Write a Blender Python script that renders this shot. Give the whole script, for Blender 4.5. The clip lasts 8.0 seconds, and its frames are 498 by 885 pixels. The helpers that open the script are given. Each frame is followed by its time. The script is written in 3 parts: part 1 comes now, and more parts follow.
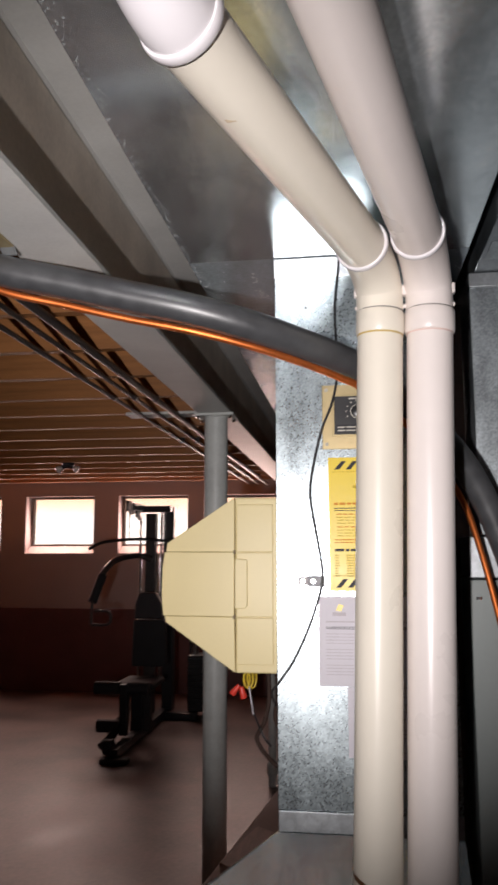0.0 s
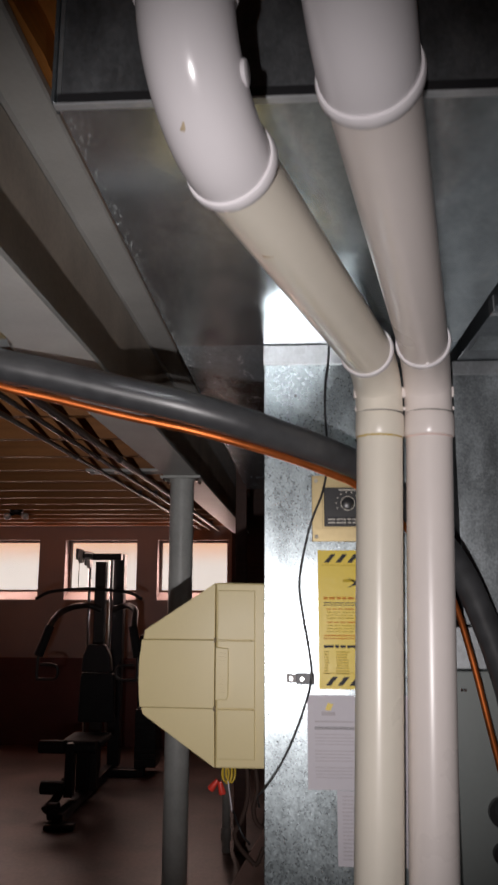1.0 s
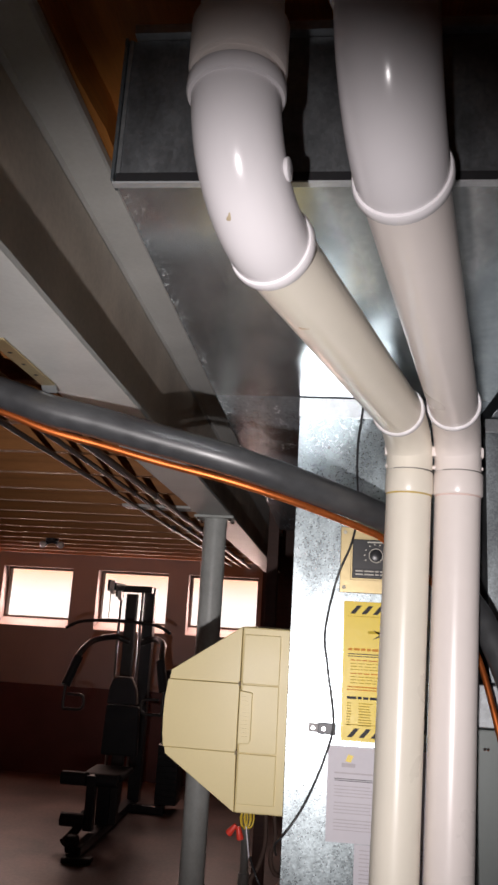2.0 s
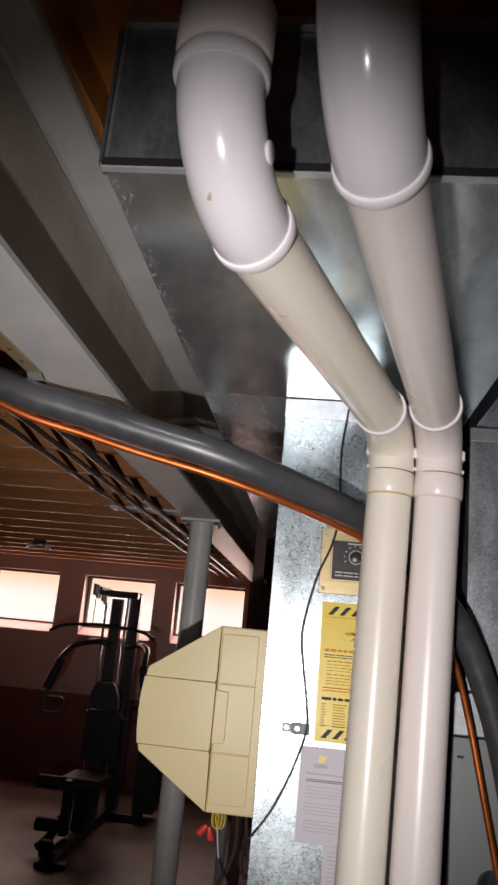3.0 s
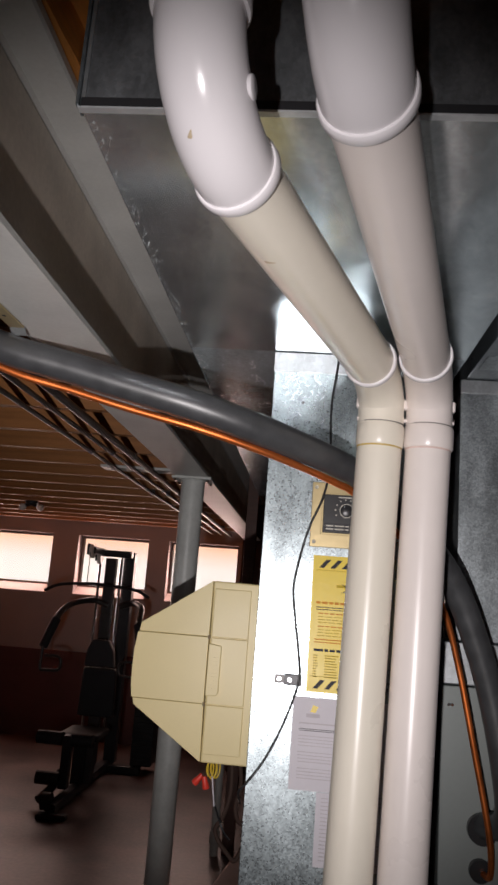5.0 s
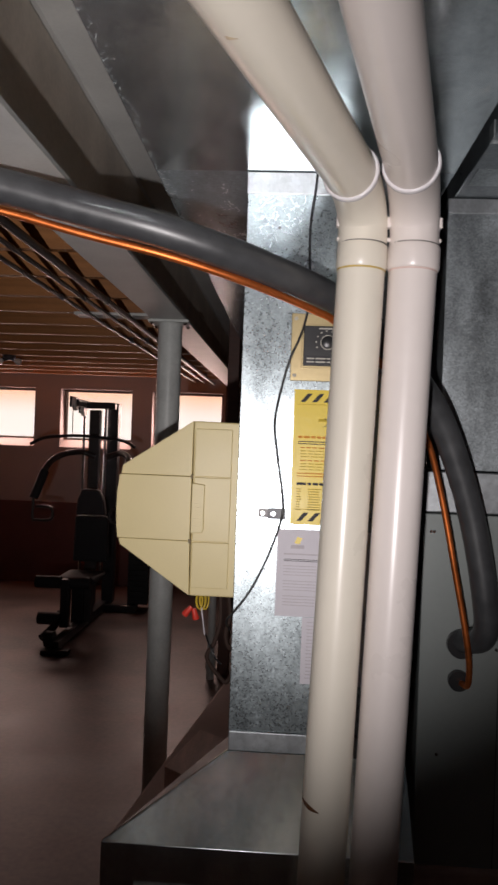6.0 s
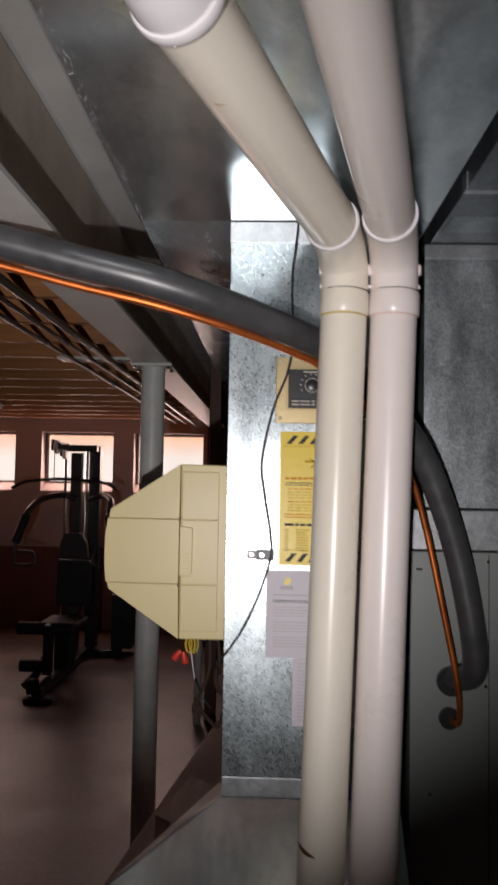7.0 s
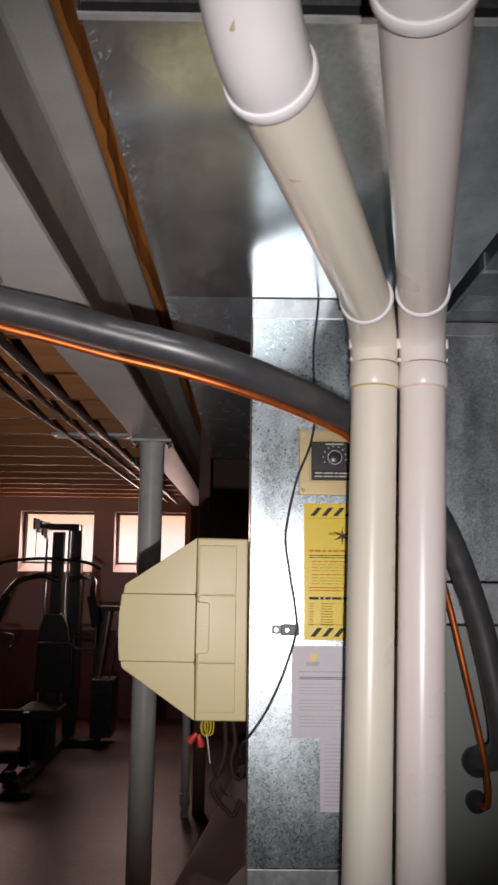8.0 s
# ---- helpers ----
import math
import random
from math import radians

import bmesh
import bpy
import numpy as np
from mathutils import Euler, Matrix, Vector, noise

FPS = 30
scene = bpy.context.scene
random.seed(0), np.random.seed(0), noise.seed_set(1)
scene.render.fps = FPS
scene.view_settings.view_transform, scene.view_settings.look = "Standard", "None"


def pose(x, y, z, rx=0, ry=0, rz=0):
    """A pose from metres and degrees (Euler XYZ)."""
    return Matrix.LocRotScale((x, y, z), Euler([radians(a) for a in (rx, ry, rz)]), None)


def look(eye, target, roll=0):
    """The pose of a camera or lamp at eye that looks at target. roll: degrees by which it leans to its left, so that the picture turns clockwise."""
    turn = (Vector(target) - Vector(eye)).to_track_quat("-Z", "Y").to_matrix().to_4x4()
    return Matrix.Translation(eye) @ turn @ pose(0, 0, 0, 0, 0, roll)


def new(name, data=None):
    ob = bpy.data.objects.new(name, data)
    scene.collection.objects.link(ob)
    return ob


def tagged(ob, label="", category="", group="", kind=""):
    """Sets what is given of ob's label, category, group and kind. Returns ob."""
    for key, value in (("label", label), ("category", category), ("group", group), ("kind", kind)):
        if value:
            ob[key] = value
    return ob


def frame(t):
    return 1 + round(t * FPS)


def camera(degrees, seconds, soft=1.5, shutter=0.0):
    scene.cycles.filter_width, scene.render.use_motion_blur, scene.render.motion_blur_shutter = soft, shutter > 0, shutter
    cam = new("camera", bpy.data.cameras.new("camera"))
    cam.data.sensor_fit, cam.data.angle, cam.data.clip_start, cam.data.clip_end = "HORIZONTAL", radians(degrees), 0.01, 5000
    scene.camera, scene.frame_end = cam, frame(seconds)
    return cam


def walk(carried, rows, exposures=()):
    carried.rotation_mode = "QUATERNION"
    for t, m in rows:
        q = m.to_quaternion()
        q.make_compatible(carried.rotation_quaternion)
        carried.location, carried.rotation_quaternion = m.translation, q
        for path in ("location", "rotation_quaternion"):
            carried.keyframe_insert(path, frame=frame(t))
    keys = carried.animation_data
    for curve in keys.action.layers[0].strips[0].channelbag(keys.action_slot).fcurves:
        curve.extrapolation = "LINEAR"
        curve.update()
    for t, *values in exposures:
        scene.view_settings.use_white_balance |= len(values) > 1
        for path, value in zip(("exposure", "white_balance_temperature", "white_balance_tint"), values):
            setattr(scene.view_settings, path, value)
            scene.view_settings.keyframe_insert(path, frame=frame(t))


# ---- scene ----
cam = camera(36.7, 8.0, soft=2.7, shutter=0.4)
PATH = [
    (0, (0.053, 0.04, 1.409), (-0.22, 2.001, 1.693), -0.1),
    (0.5, (-0.031, 0.052, 1.453), (-0.145, 2.023, 1.776), -0.4),
    (1, (-0.058, 0.044, 1.546), (-0.175, 2.006, 1.915), 0.2),
    (1.5, (-0.054, 0.006, 1.57), (-0.233, 1.95, 2.001), 2.3),
    (1.7, (-0.052, -0.007, 1.57), (-0.247, 1.934, 2.012), 2.7),
    (2.8, (-0.027, -0.015, 1.537), (-0.261, 1.909, 2.03), 5.3),
    (3, (-0.022, -0.007, 1.531), (-0.225, 1.92, 2.025), 5.4),
    (3.5, (-0.025, 0.002, 1.523), (-0.211, 1.939, 1.985), 5.4),
    (4, (-0.018, 0.0, 1.521), (-0.217, 1.942, 1.953), 5.3),
    (5.3, (-0.017, 0.023, 1.524), (-0.188, 1.98, 1.9), 4.2),
    (5.5, (-0.019, 0.046, 1.514), (-0.193, 2.01, 1.85), 3.9),
    (6, (-0.006, 0.083, 1.498), (-0.12, 2.079, 1.497), 2.1),
    (6.5, (0.015, 0.064, 1.496), (-0.061, 2.062, 1.502), 1.0),
    (7, (-0.021, 0.059, 1.505), (-0.085, 2.055, 1.609), 1.0),
    (7.5, (-0.158, 0.077, 1.474), (-0.194, 2.06, 1.733), 1.7),
    (8, (-0.142, 0.061, 1.485), (-0.13, 2.036, 1.802), 0.7),
]
EXPOSURE = [(0, 0.28), (0.5, -0.48), (1, -0.63), (1.5, 0.06), (1.7, 0.07), (3, -0.14), (3.5, -0.26), (4, -0.22), (5.5, -0.22), (6, -0.22), (6.5, -0.22), (7, -0.33), (7.5, -0.23), (8, -0.2)]
walk(cam, [(t, look(eye, target, roll)) for t, eye, target, roll in PATH], EXPOSURE)

# ---- light ----
world = bpy.data.worlds.new("world")
scene.world = world
world.use_nodes = True
wn = world.node_tree
sky = wn.nodes.new("ShaderNodeTexSky")
sky.sky_type, sky.sun_disc = "NISHITA", False
sky.sun_elevation, sky.sun_rotation = radians(40), radians(20)
wn.links.new(sky.outputs[0], wn.nodes["Background"].inputs[0])
wn.nodes["Background"].inputs[1].default_value = 0.08


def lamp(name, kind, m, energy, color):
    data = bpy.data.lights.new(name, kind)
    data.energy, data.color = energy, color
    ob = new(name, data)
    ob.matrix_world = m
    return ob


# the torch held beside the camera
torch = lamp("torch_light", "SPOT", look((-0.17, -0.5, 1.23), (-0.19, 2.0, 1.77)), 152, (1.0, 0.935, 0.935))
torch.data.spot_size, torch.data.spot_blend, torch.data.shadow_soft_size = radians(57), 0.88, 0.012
# daylight in the basement windows
WINDOWS = [(-4.4, -3.66), (-3.375, -2.635), (-2.366, -1.635), (-1.425, -0.715)]
WIN_Z = (1.455, 1.972)
WALL_Y = 7.6
for a, b in WINDOWS:
    w = lamp("window_light", "AREA", look(((a + b) / 2, WALL_Y + 0.1, 1.7), ((a + b) / 2, 0, 0.4)), 9, (1.0, 0.68, 0.6))
    w.data.shape, w.data.size, w.data.size_y = "RECTANGLE", b - a - 0.06, 0.42


# ---- materials ----
def mat(name, color, rough=0.6, metal=0.0, var=0.12, scale=8.0, bump=0.1, fine=80.0, bump_scale=None, spec=0.5):
    """A surface with broad and fine variation of its colour, gloss and relief."""
    m = bpy.data.materials.new(name)
    m.use_nodes = True
    n, l = m.node_tree.nodes, m.node_tree.links
    p = n["Principled BSDF"]
    co = n.new("ShaderNodeTexCoord")
    a, b = n.new("ShaderNodeTexNoise"), n.new("ShaderNodeTexNoise")
    a.inputs["Scale"].default_value, b.inputs["Scale"].default_value = scale, fine
    a.inputs["Detail"].default_value, b.inputs["Detail"].default_value = 6, 3
    for t in (a, b):
        l.new(co.outputs["Object"], t.inputs["Vector"])
    add = n.new("ShaderNodeMath")
    add.operation = "MULTIPLY_ADD"
    add.inputs[1].default_value = 0.35
    l.new(b.outputs[0], add.inputs[0])
    l.new(a.outputs[0], add.inputs[2])
    ramp = n.new("ShaderNodeValToRGB")
    ramp.color_ramp.elements[0].position, ramp.color_ramp.elements[1].position = 0.4, 0.95
    c = Vector(color)
    ramp.color_ramp.elements[0].color = (*(c * (1 - var)), 1)
    ramp.color_ramp.elements[1].color = (*[min(1, v * (1 + var)) for v in c], 1)
    l.new(add.outputs[0], ramp.inputs[0])
    l.new(ramp.outputs[0], p.inputs["Base Color"])
    rr = n.new("ShaderNodeMapRange")
    rr.inputs[1].default_value, rr.inputs[2].default_value = 0.3, 1.0
    rr.inputs[3].default_value, rr.inputs[4].default_value = rough * 0.85, min(1, rough * 1.2)
    l.new(a.outputs[0], rr.inputs[0])
    l.new(rr.outputs[0], p.inputs["Roughness"])
    p.inputs["Metallic"].default_value = metal
    p.inputs["Specular IOR Level"].default_value = spec
    if bump:
        bp = n.new("ShaderNodeBump")
        bp.inputs["Strength"].default_value, bp.inputs["Distance"].default_value = bump, 0.002
        l.new(b.outputs[0], bp.inputs["Height"])
        l.new(bp.outputs[0], p.inputs["Normal"])
    return m


def galvanized(name, color=(0.44, 0.495, 0.535), rough=0.34, spangle=220.0, contrast=0.24, dust=0.1, metal=0.88, relief=0.07, cloud=0.16, sheen=0.2):
    """Zinc-coated sheet: crystal spangle, dust film and slight waviness."""
    m = bpy.data.materials.new(name)
    m.use_nodes = True
    n, l = m.node_tree.nodes, m.node_tree.links
    p = n["Principled BSDF"]
    co = n.new("ShaderNodeTexCoord")
    warp = n.new("ShaderNodeTexNoise")
    warp.inputs["Scale"].default_value = 60
    l.new(co.outputs["Object"], warp.inputs["Vector"])
    mix = n.new("ShaderNodeVectorMath")
    mix.operation = "MULTIPLY_ADD"
    mix.inputs[1].default_value = (0.012, 0.012, 0.012)
    l.new(warp.outputs["Color"], mix.inputs[0])
    l.new(co.outputs["Object"], mix.inputs[2])
    vor = n.new("ShaderNodeTexVoronoi")
    vor.inputs["Scale"].default_value = spangle
    l.new(mix.outputs[0], vor.inputs["Vector"])
    sep = n.new("ShaderNodeSeparateColor")
    l.new(vor.outputs["Color"], sep.inputs[0])
    big = n.new("ShaderNodeTexNoise")
    big.inputs["Scale"].default_value, big.inputs["Detail"].default_value = 5, 8
    l.new(co.outputs["Object"], big.inputs["Vector"])
    ramp = n.new("ShaderNodeValToRGB")
    c = Vector(color)
    ramp.color_ramp.elements[0].color = (*(c * (1 - contrast)), 1)
    ramp.color_ramp.elements[1].color = (*[min(1, v * (1 + contrast)) for v in c], 1)
    l.new(sep.outputs[0], ramp.inputs[0])
    # dust and handling marks drawn out along the sheet
    stretch = n.new("ShaderNodeMapping")
    stretch.inputs["Scale"].default_value = (5, 2.2, 2.2)
    l.new(co.outputs["Object"], stretch.inputs[0])
    film = n.new("ShaderNodeTexNoise")
    film.inputs["Scale"].default_value, film.inputs["Detail"].default_value, film.inputs["Roughness"].default_value = 2.5, 9, 0.68
    l.new(stretch.outputs[0], film.inputs["Vector"])
    tone = n.new("ShaderNodeMapRange")
    tone.inputs[1].default_value, tone.inputs[2].default_value = 0.3, 0.7
    tone.inputs[3].default_value, tone.inputs[4].default_value = 1 - cloud * 1.5, 1 + cloud
    l.new(film.outputs[0], tone.inputs[0])
    blend = n.new("ShaderNodeVectorMath")
    blend.operation = "SCALE"
    l.new(ramp.outputs[0], blend.inputs[0])
    l.new(tone.outputs[0], blend.inputs["Scale"])
    l.new(blend.outputs[0], p.inputs["Base Color"])
    rr = n.new("ShaderNodeMath")
    rr.operation = "MULTIPLY_ADD"
    rr.inputs[1].default_value, rr.inputs[2].default_value = relief * 1.6, rough - relief * 0.8
    l.new(sep.outputs[1], rr.inputs[0])
    r2 = n.new("ShaderNodeMath")
    r2.operation = "MULTIPLY_ADD"
    r2.inputs[1].default_value = dust
    l.new(film.outputs[0], r2.inputs[0])
    l.new(rr.outputs[0], r2.inputs[2])
    l.new(r2.outputs[0], p.inputs["Roughness"])
    p.inputs["Metallic"].default_value = metal
    p.inputs["Coat Weight"].default_value, p.inputs["Coat Roughness"].default_value = sheen, 0.2
    bp = n.new("ShaderNodeBump")
    bp.inputs["Strength"].default_value, bp.inputs["Distance"].default_value = 0.25, 0.004
    l.new(big.outputs[0], bp.inputs["Height"])
    b2 = n.new("ShaderNodeBump")
    b2.inputs["Strength"].default_value, b2.inputs["Distance"].default_value = relief, 0.0006
    l.new(sep.outputs[2], b2.inputs["Height"])
    l.new(bp.outputs[0], b2.inputs["Normal"])
    l.new(b2.outputs[0], p.inputs["Normal"])
    return m


def wood(name, color, rough=0.6, stretch=(1, 14, 14)):
    m = mat(name, color, rough, var=0.3, scale=3, bump=0.3, fine=30)
    n, l = m.node_tree.nodes, m.node_tree.links
    mp = n.new("ShaderNodeMapping")
    mp.inputs["Scale"].default_value = stretch
    co = [x for x in n if x.bl_idname == "ShaderNodeTexCoord"][0]
    l.new(co.outputs["Object"], mp.inputs[0])
    for t in [x for x in n if x.bl_idname == "ShaderNodeTexNoise"]:
        l.new(mp.outputs[0], t.inputs["Vector"])
    return m


def glow(name, low, high, z0, z1, strength):
    """Daylight that grows warmer with height."""
    m = bpy.data.materials.new(name)
    m.use_nodes = True
    n, l = m.node_tree.nodes, m.node_tree.links
    p = n["Principled BSDF"]
    p.inputs["Base Color"].default_value = (0.8, 0.8, 0.8, 1)
    geo, sep, ramp, rng = n.new("ShaderNodeNewGeometry"), n.new("ShaderNodeSeparateXYZ"), n.new("ShaderNodeValToRGB"), n.new("ShaderNodeMapRange")
    rng.inputs[1].default_value, rng.inputs[2].default_value = z0, z1
    ramp.color_ramp.elements[0].color, ramp.color_ramp.elements[1].color = (*low, 1), (*high, 1)
    ramp.color_ramp.elements[0].position = 0.45
    l.new(geo.outputs["Position"], sep.inputs[0])
    l.new(sep.outputs[2], rng.inputs[0])
    l.new(rng.outputs[0], ramp.inputs[0])
    l.new(ramp.outputs[0], p.inputs["Emission Color"])
    p.inputs["Emission Strength"].default_value = strength
    return m


M_GALV = galvanized("galvanized_sheet", (0.38, 0.435, 0.455), 0.26, 290, 0.16, 0.12, 0.93, 0.075, 0.25, 0.06)
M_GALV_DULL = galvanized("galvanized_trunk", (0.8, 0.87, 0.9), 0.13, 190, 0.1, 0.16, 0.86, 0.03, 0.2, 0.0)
# less metallic and bluish: the light on the far trunk put into its colour
M_GALV_REAR = galvanized("galvanized_rear_daylit", (0.64, 0.73, 0.79), 0.16, 190, 0.1, 0.16, 0.64, 0.03, 0.2, 0.0)
# duct front darkened in its base colour to stand for shade
M_GALV_FRONT = galvanized("galvanized_front_shaded", (0.26, 0.275, 0.29), 0.36, 160, 0.1, 0.25, 0.75, 0.04, 0.35, 0.0)
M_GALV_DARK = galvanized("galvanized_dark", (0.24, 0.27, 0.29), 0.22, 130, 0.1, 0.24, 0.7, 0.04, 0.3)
M_GALV_MID = galvanized("galvanized_plenum", (0.4, 0.44, 0.46), 0.3, 260, 0.22, 0.2, 0.74, 0.07, 0.3)
M_GALV_EDGE = galvanized("galvanized_edge", (0.55, 0.58, 0.6), 0.28, 120, 0.08, 0.2, 0.8, 0.04)
M_LIP = mat("bright_folded_zinc", (0.75, 0.78, 0.8), 0.35, metal=0.5, var=0.15, scale=20)
M_PVC = mat("white_pvc", (0.82, 0.75, 0.715), 0.31, var=0.03, scale=6, bump=0, fine=30)
M_PVC_FITTING = mat("bluish_white_pvc_fitting", (0.77, 0.74, 0.76), 0.2, var=0.03, scale=6, bump=0, fine=30)
M_PVC_AGED = mat("ivory_pvc", (0.84, 0.785, 0.675), 0.32, var=0.03, scale=5, bump=0, fine=30)
M_PINKGLUE = mat("pink_pipe_primer", (0.78, 0.6, 0.55), 0.3, var=0.1)
M_JOINT = mat("pipe_joint_dirt", (0.2, 0.18, 0.16), 0.7, var=0.3)
M_GLUE = mat("yellow_pipe_cement", (0.65, 0.48, 0.15), 0.35, var=0.2)
M_TANSMEAR = mat("tan_pipe_cement", (0.58, 0.47, 0.32), 0.4, var=0.2)
M_STAIN = mat("brown_drip", (0.16, 0.07, 0.03), 0.5, var=0.3)
M_RUBBER = mat("black_foam_insulation", (0.062, 0.064, 0.068), 0.4, var=0.25, scale=30, bump=0.05, fine=300, spec=0.9)
M_COPPER = mat("copper", (0.78, 0.21, 0.055), 0.45, metal=0.85, var=0.25, scale=15, bump=0.05)
M_BEAM = mat("grey_beam_paint", (0.6, 0.6, 0.58), 0.45, var=0.12, scale=6, bump=0.15, fine=120)
# brown tone stands for light the joists throw back on the web
M_WEB = mat("web_bounce_tint", (0.6, 0.53, 0.45), 0.5, var=0.25, scale=5, bump=0.15, fine=90)
M_FLAKE = mat("pale_flaking_dust", (0.32, 0.33, 0.33), 0.9, var=0.3, scale=40)
M_POST = mat("grey_post_paint", (0.54, 0.56, 0.54), 0.4, var=0.15, scale=10, bump=0.1)
M_JOIST = wood("joist_wood", (0.34, 0.14, 0.042))
M_SUB = wood("subfloor_wood", (0.56, 0.22, 0.05), stretch=(10, 1, 10))
M_WALL = mat("plaster_wall", (0.4, 0.33, 0.32), 0.85, var=0.08, scale=2, bump=0.2, fine=60)
# pale pinkish tone stands for the bloom below the bright windows
M_SILL = mat("sill_bloom_tone", (0.62, 0.5, 0.47), 0.7, var=0.1, scale=5, bump=0.2, fine=60)
M_RED = mat("dark_red_panel", (0.13, 0.045, 0.04), 0.55, var=0.2, scale=4)
M_FLOOR = mat("concrete_floor", (0.115, 0.078, 0.068), 0.45, var=0.75, scale=2.4, bump=0.2, fine=40)
M_PLINTH = mat("concrete_plinth", (0.5, 0.37, 0.33), 0.8, var=0.15, scale=4, bump=0.3, fine=60)
M_CREAM = mat("cream_plastic", (0.8, 0.67, 0.34), 0.42, var=0.04, scale=4, bump=0.05, fine=200)
M_PALEWOOD = wood("pale_pinkish_wood", (0.62, 0.46, 0.4), 0.7, (14, 2, 2))
M_SEAM = mat("dark_seam", (0.27, 0.21, 0.12), 0.8)
M_BRASS = mat("tan_metal_plate", (0.55, 0.44, 0.24), 0.35, metal=0.6, var=0.1)
M_BLACK = mat("black_plastic", (0.025, 0.025, 0.027), 0.35, var=0.2)
M_BLACKM = mat("black_metal", (0.02, 0.02, 0.023), 0.4, metal=0.3, var=0.2)
M_PAD = mat("black_vinyl", (0.014, 0.014, 0.017), 0.75, var=0.15, bump=0.2)
M_PADGREY = mat("dark_grey_vinyl", (0.03, 0.026, 0.03), 0.75, var=0.15, bump=0.2)
M_CHROME = mat("chrome", (0.7, 0.7, 0.7), 0.15, metal=1.0, var=0.05)
M_YELLOW = mat("yellow_label", (0.82, 0.6, 0.008), 0.4, var=0.04)
M_PAPER = mat("white_paper", (0.72, 0.69, 0.74), 0.8, var=0.04)
M_INK = mat("black_ink", (0.03, 0.03, 0.03), 0.7)
M_GREYINK = mat("grey_ink", (0.57, 0.53, 0.56), 0.8)
M_REDINK = mat("red_ink", (0.68, 0.27, 0.012), 0.7)
M_OCHRE = mat("ochre_ink", (0.55, 0.39, 0.015), 0.7)
M_SILVER = mat("silver_lettering", (0.55, 0.52, 0.45), 0.4)
M_PANEL = mat("grey_green_enamel", (0.3, 0.33, 0.32), 0.4, var=0.06, scale=3, bump=0.05)
M_TRIM = mat("dark_window_trim", (0.16, 0.09, 0.07), 0.6)
M_GLOW = glow("window_daylight", (1.0, 0.93, 0.86), (1.0, 0.5, 0.26), 1.5, 2.02, 1.35)
M_GLASS = bpy.data.materials.new("window_glass")
M_GLASS.use_nodes = True
_p = M_GLASS.node_tree.nodes["Principled BSDF"]
_p.inputs["Transmission Weight"].default_value, _p.inputs["Roughness"].default_value = 1.0, 0.05
M_WIREYEL = mat("yellow_wire", (0.7, 0.5, 0.05), 0.4)
M_REDPL = mat("red_plastic", (0.7, 0.05, 0.03), 0.4)
M_IRON = mat("black_iron_pipe", (0.055, 0.05, 0.05), 0.4, metal=0.4, var=0.25)
M_CORD = mat("dark_brown_rubber", (0.045, 0.026, 0.02), 0.8, var=0.2, spec=0.3)
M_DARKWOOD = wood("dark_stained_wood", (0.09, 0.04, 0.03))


# ---- building helpers ----
def base_of(ob):
    while ob.parent:
        ob = ob.parent
    return ob.location.copy()


def part(name, bm, material, parent=None, label="", smooth=False):
    """Links a bmesh, drawn in world places, as one mesh object under a thing or a part."""
    me = bpy.data.meshes.new(name)
    if parent:
        bmesh.ops.translate(bm, verts=bm.verts, vec=-base_of(parent))
    bmesh.ops.recalc_face_normals(bm, faces=bm.faces)
    bm.to_mesh(me)
    bm.free()
    me.materials.append(material)
    if smooth:
        for f in me.polygons:
            f.use_smooth = True
        me.set_sharp_from_angle(angle=radians(40))
    ob = new(name, me)
    ob.parent = parent
    if label:
        ob["label"] = label
    return ob


def thing(name, label, category, place, group=""):
    ob = new(name)
    ob.location = place
    ob.empty_display_size = 0.1
    return tagged(ob, label, category, group)


def box(x0, x1, y0, y1, z0, z1, bevel=0.0, bm=None):
    bm = bm or bmesh.new()
    r = bmesh.ops.create_cube(bm, size=1, matrix=Matrix.Translation(((x0 + x1) / 2, (y0 + y1) / 2, (z0 + z1) / 2)) @ Matrix.Diagonal((x1 - x0, y1 - y0, z1 - z0, 1)))
    if bevel:
        edges = list({e for v in r["verts"] for e in v.link_edges})
        bmesh.ops.bevel(bm, geom=edges, offset=bevel, segments=2, affect="EDGES", profile=0.5)
    return bm


def prism(outline, axis, a, b, bevel=0.0):
    """An outline of 2D points pulled along axis 'x', 'y' or 'z' from a to b."""
    bm = bmesh.new()

    def at(u, v, w):
        return {"x": (w, u, v), "y": (u, w, v), "z": (u, v, w)}[axis]

    lo, hi = [bm.verts.new(at(u, v, a)) for u, v in outline], [bm.verts.new(at(u, v, b)) for u, v in outline]
    n = len(outline)
    bm.faces.new(lo), bm.faces.new(hi[::-1])
    for i in range(n):
        bm.faces.new((lo[i], lo[(i + 1) % n], hi[(i + 1) % n], hi[i]))
    if bevel:
        bmesh.ops.bevel(bm, geom=list(bm.edges), offset=bevel, segments=2, affect="EDGES", profile=0.5)
    return bm


def smooth_line(points, steps=8):
    """Catmull-Rom through the points."""
    p = [Vector(q) for q in points]
    p = [2 * p[0] - p[1]] + p + [2 * p[-1] - p[-2]]
    out = []
    for i in range(1, len(p) - 2):
        for s in range(steps):
            t = s / steps
            out.append(0.5 * (2 * p[i] + (p[i + 1] - p[i - 1]) * t + (2 * p[i - 1] - 5 * p[i] + 4 * p[i + 1] - p[i + 2]) * t * t + (3 * p[i] - p[i - 1] - 3 * p[i + 1] + p[i + 2]) * t ** 3))
    return out + [p[-2]]


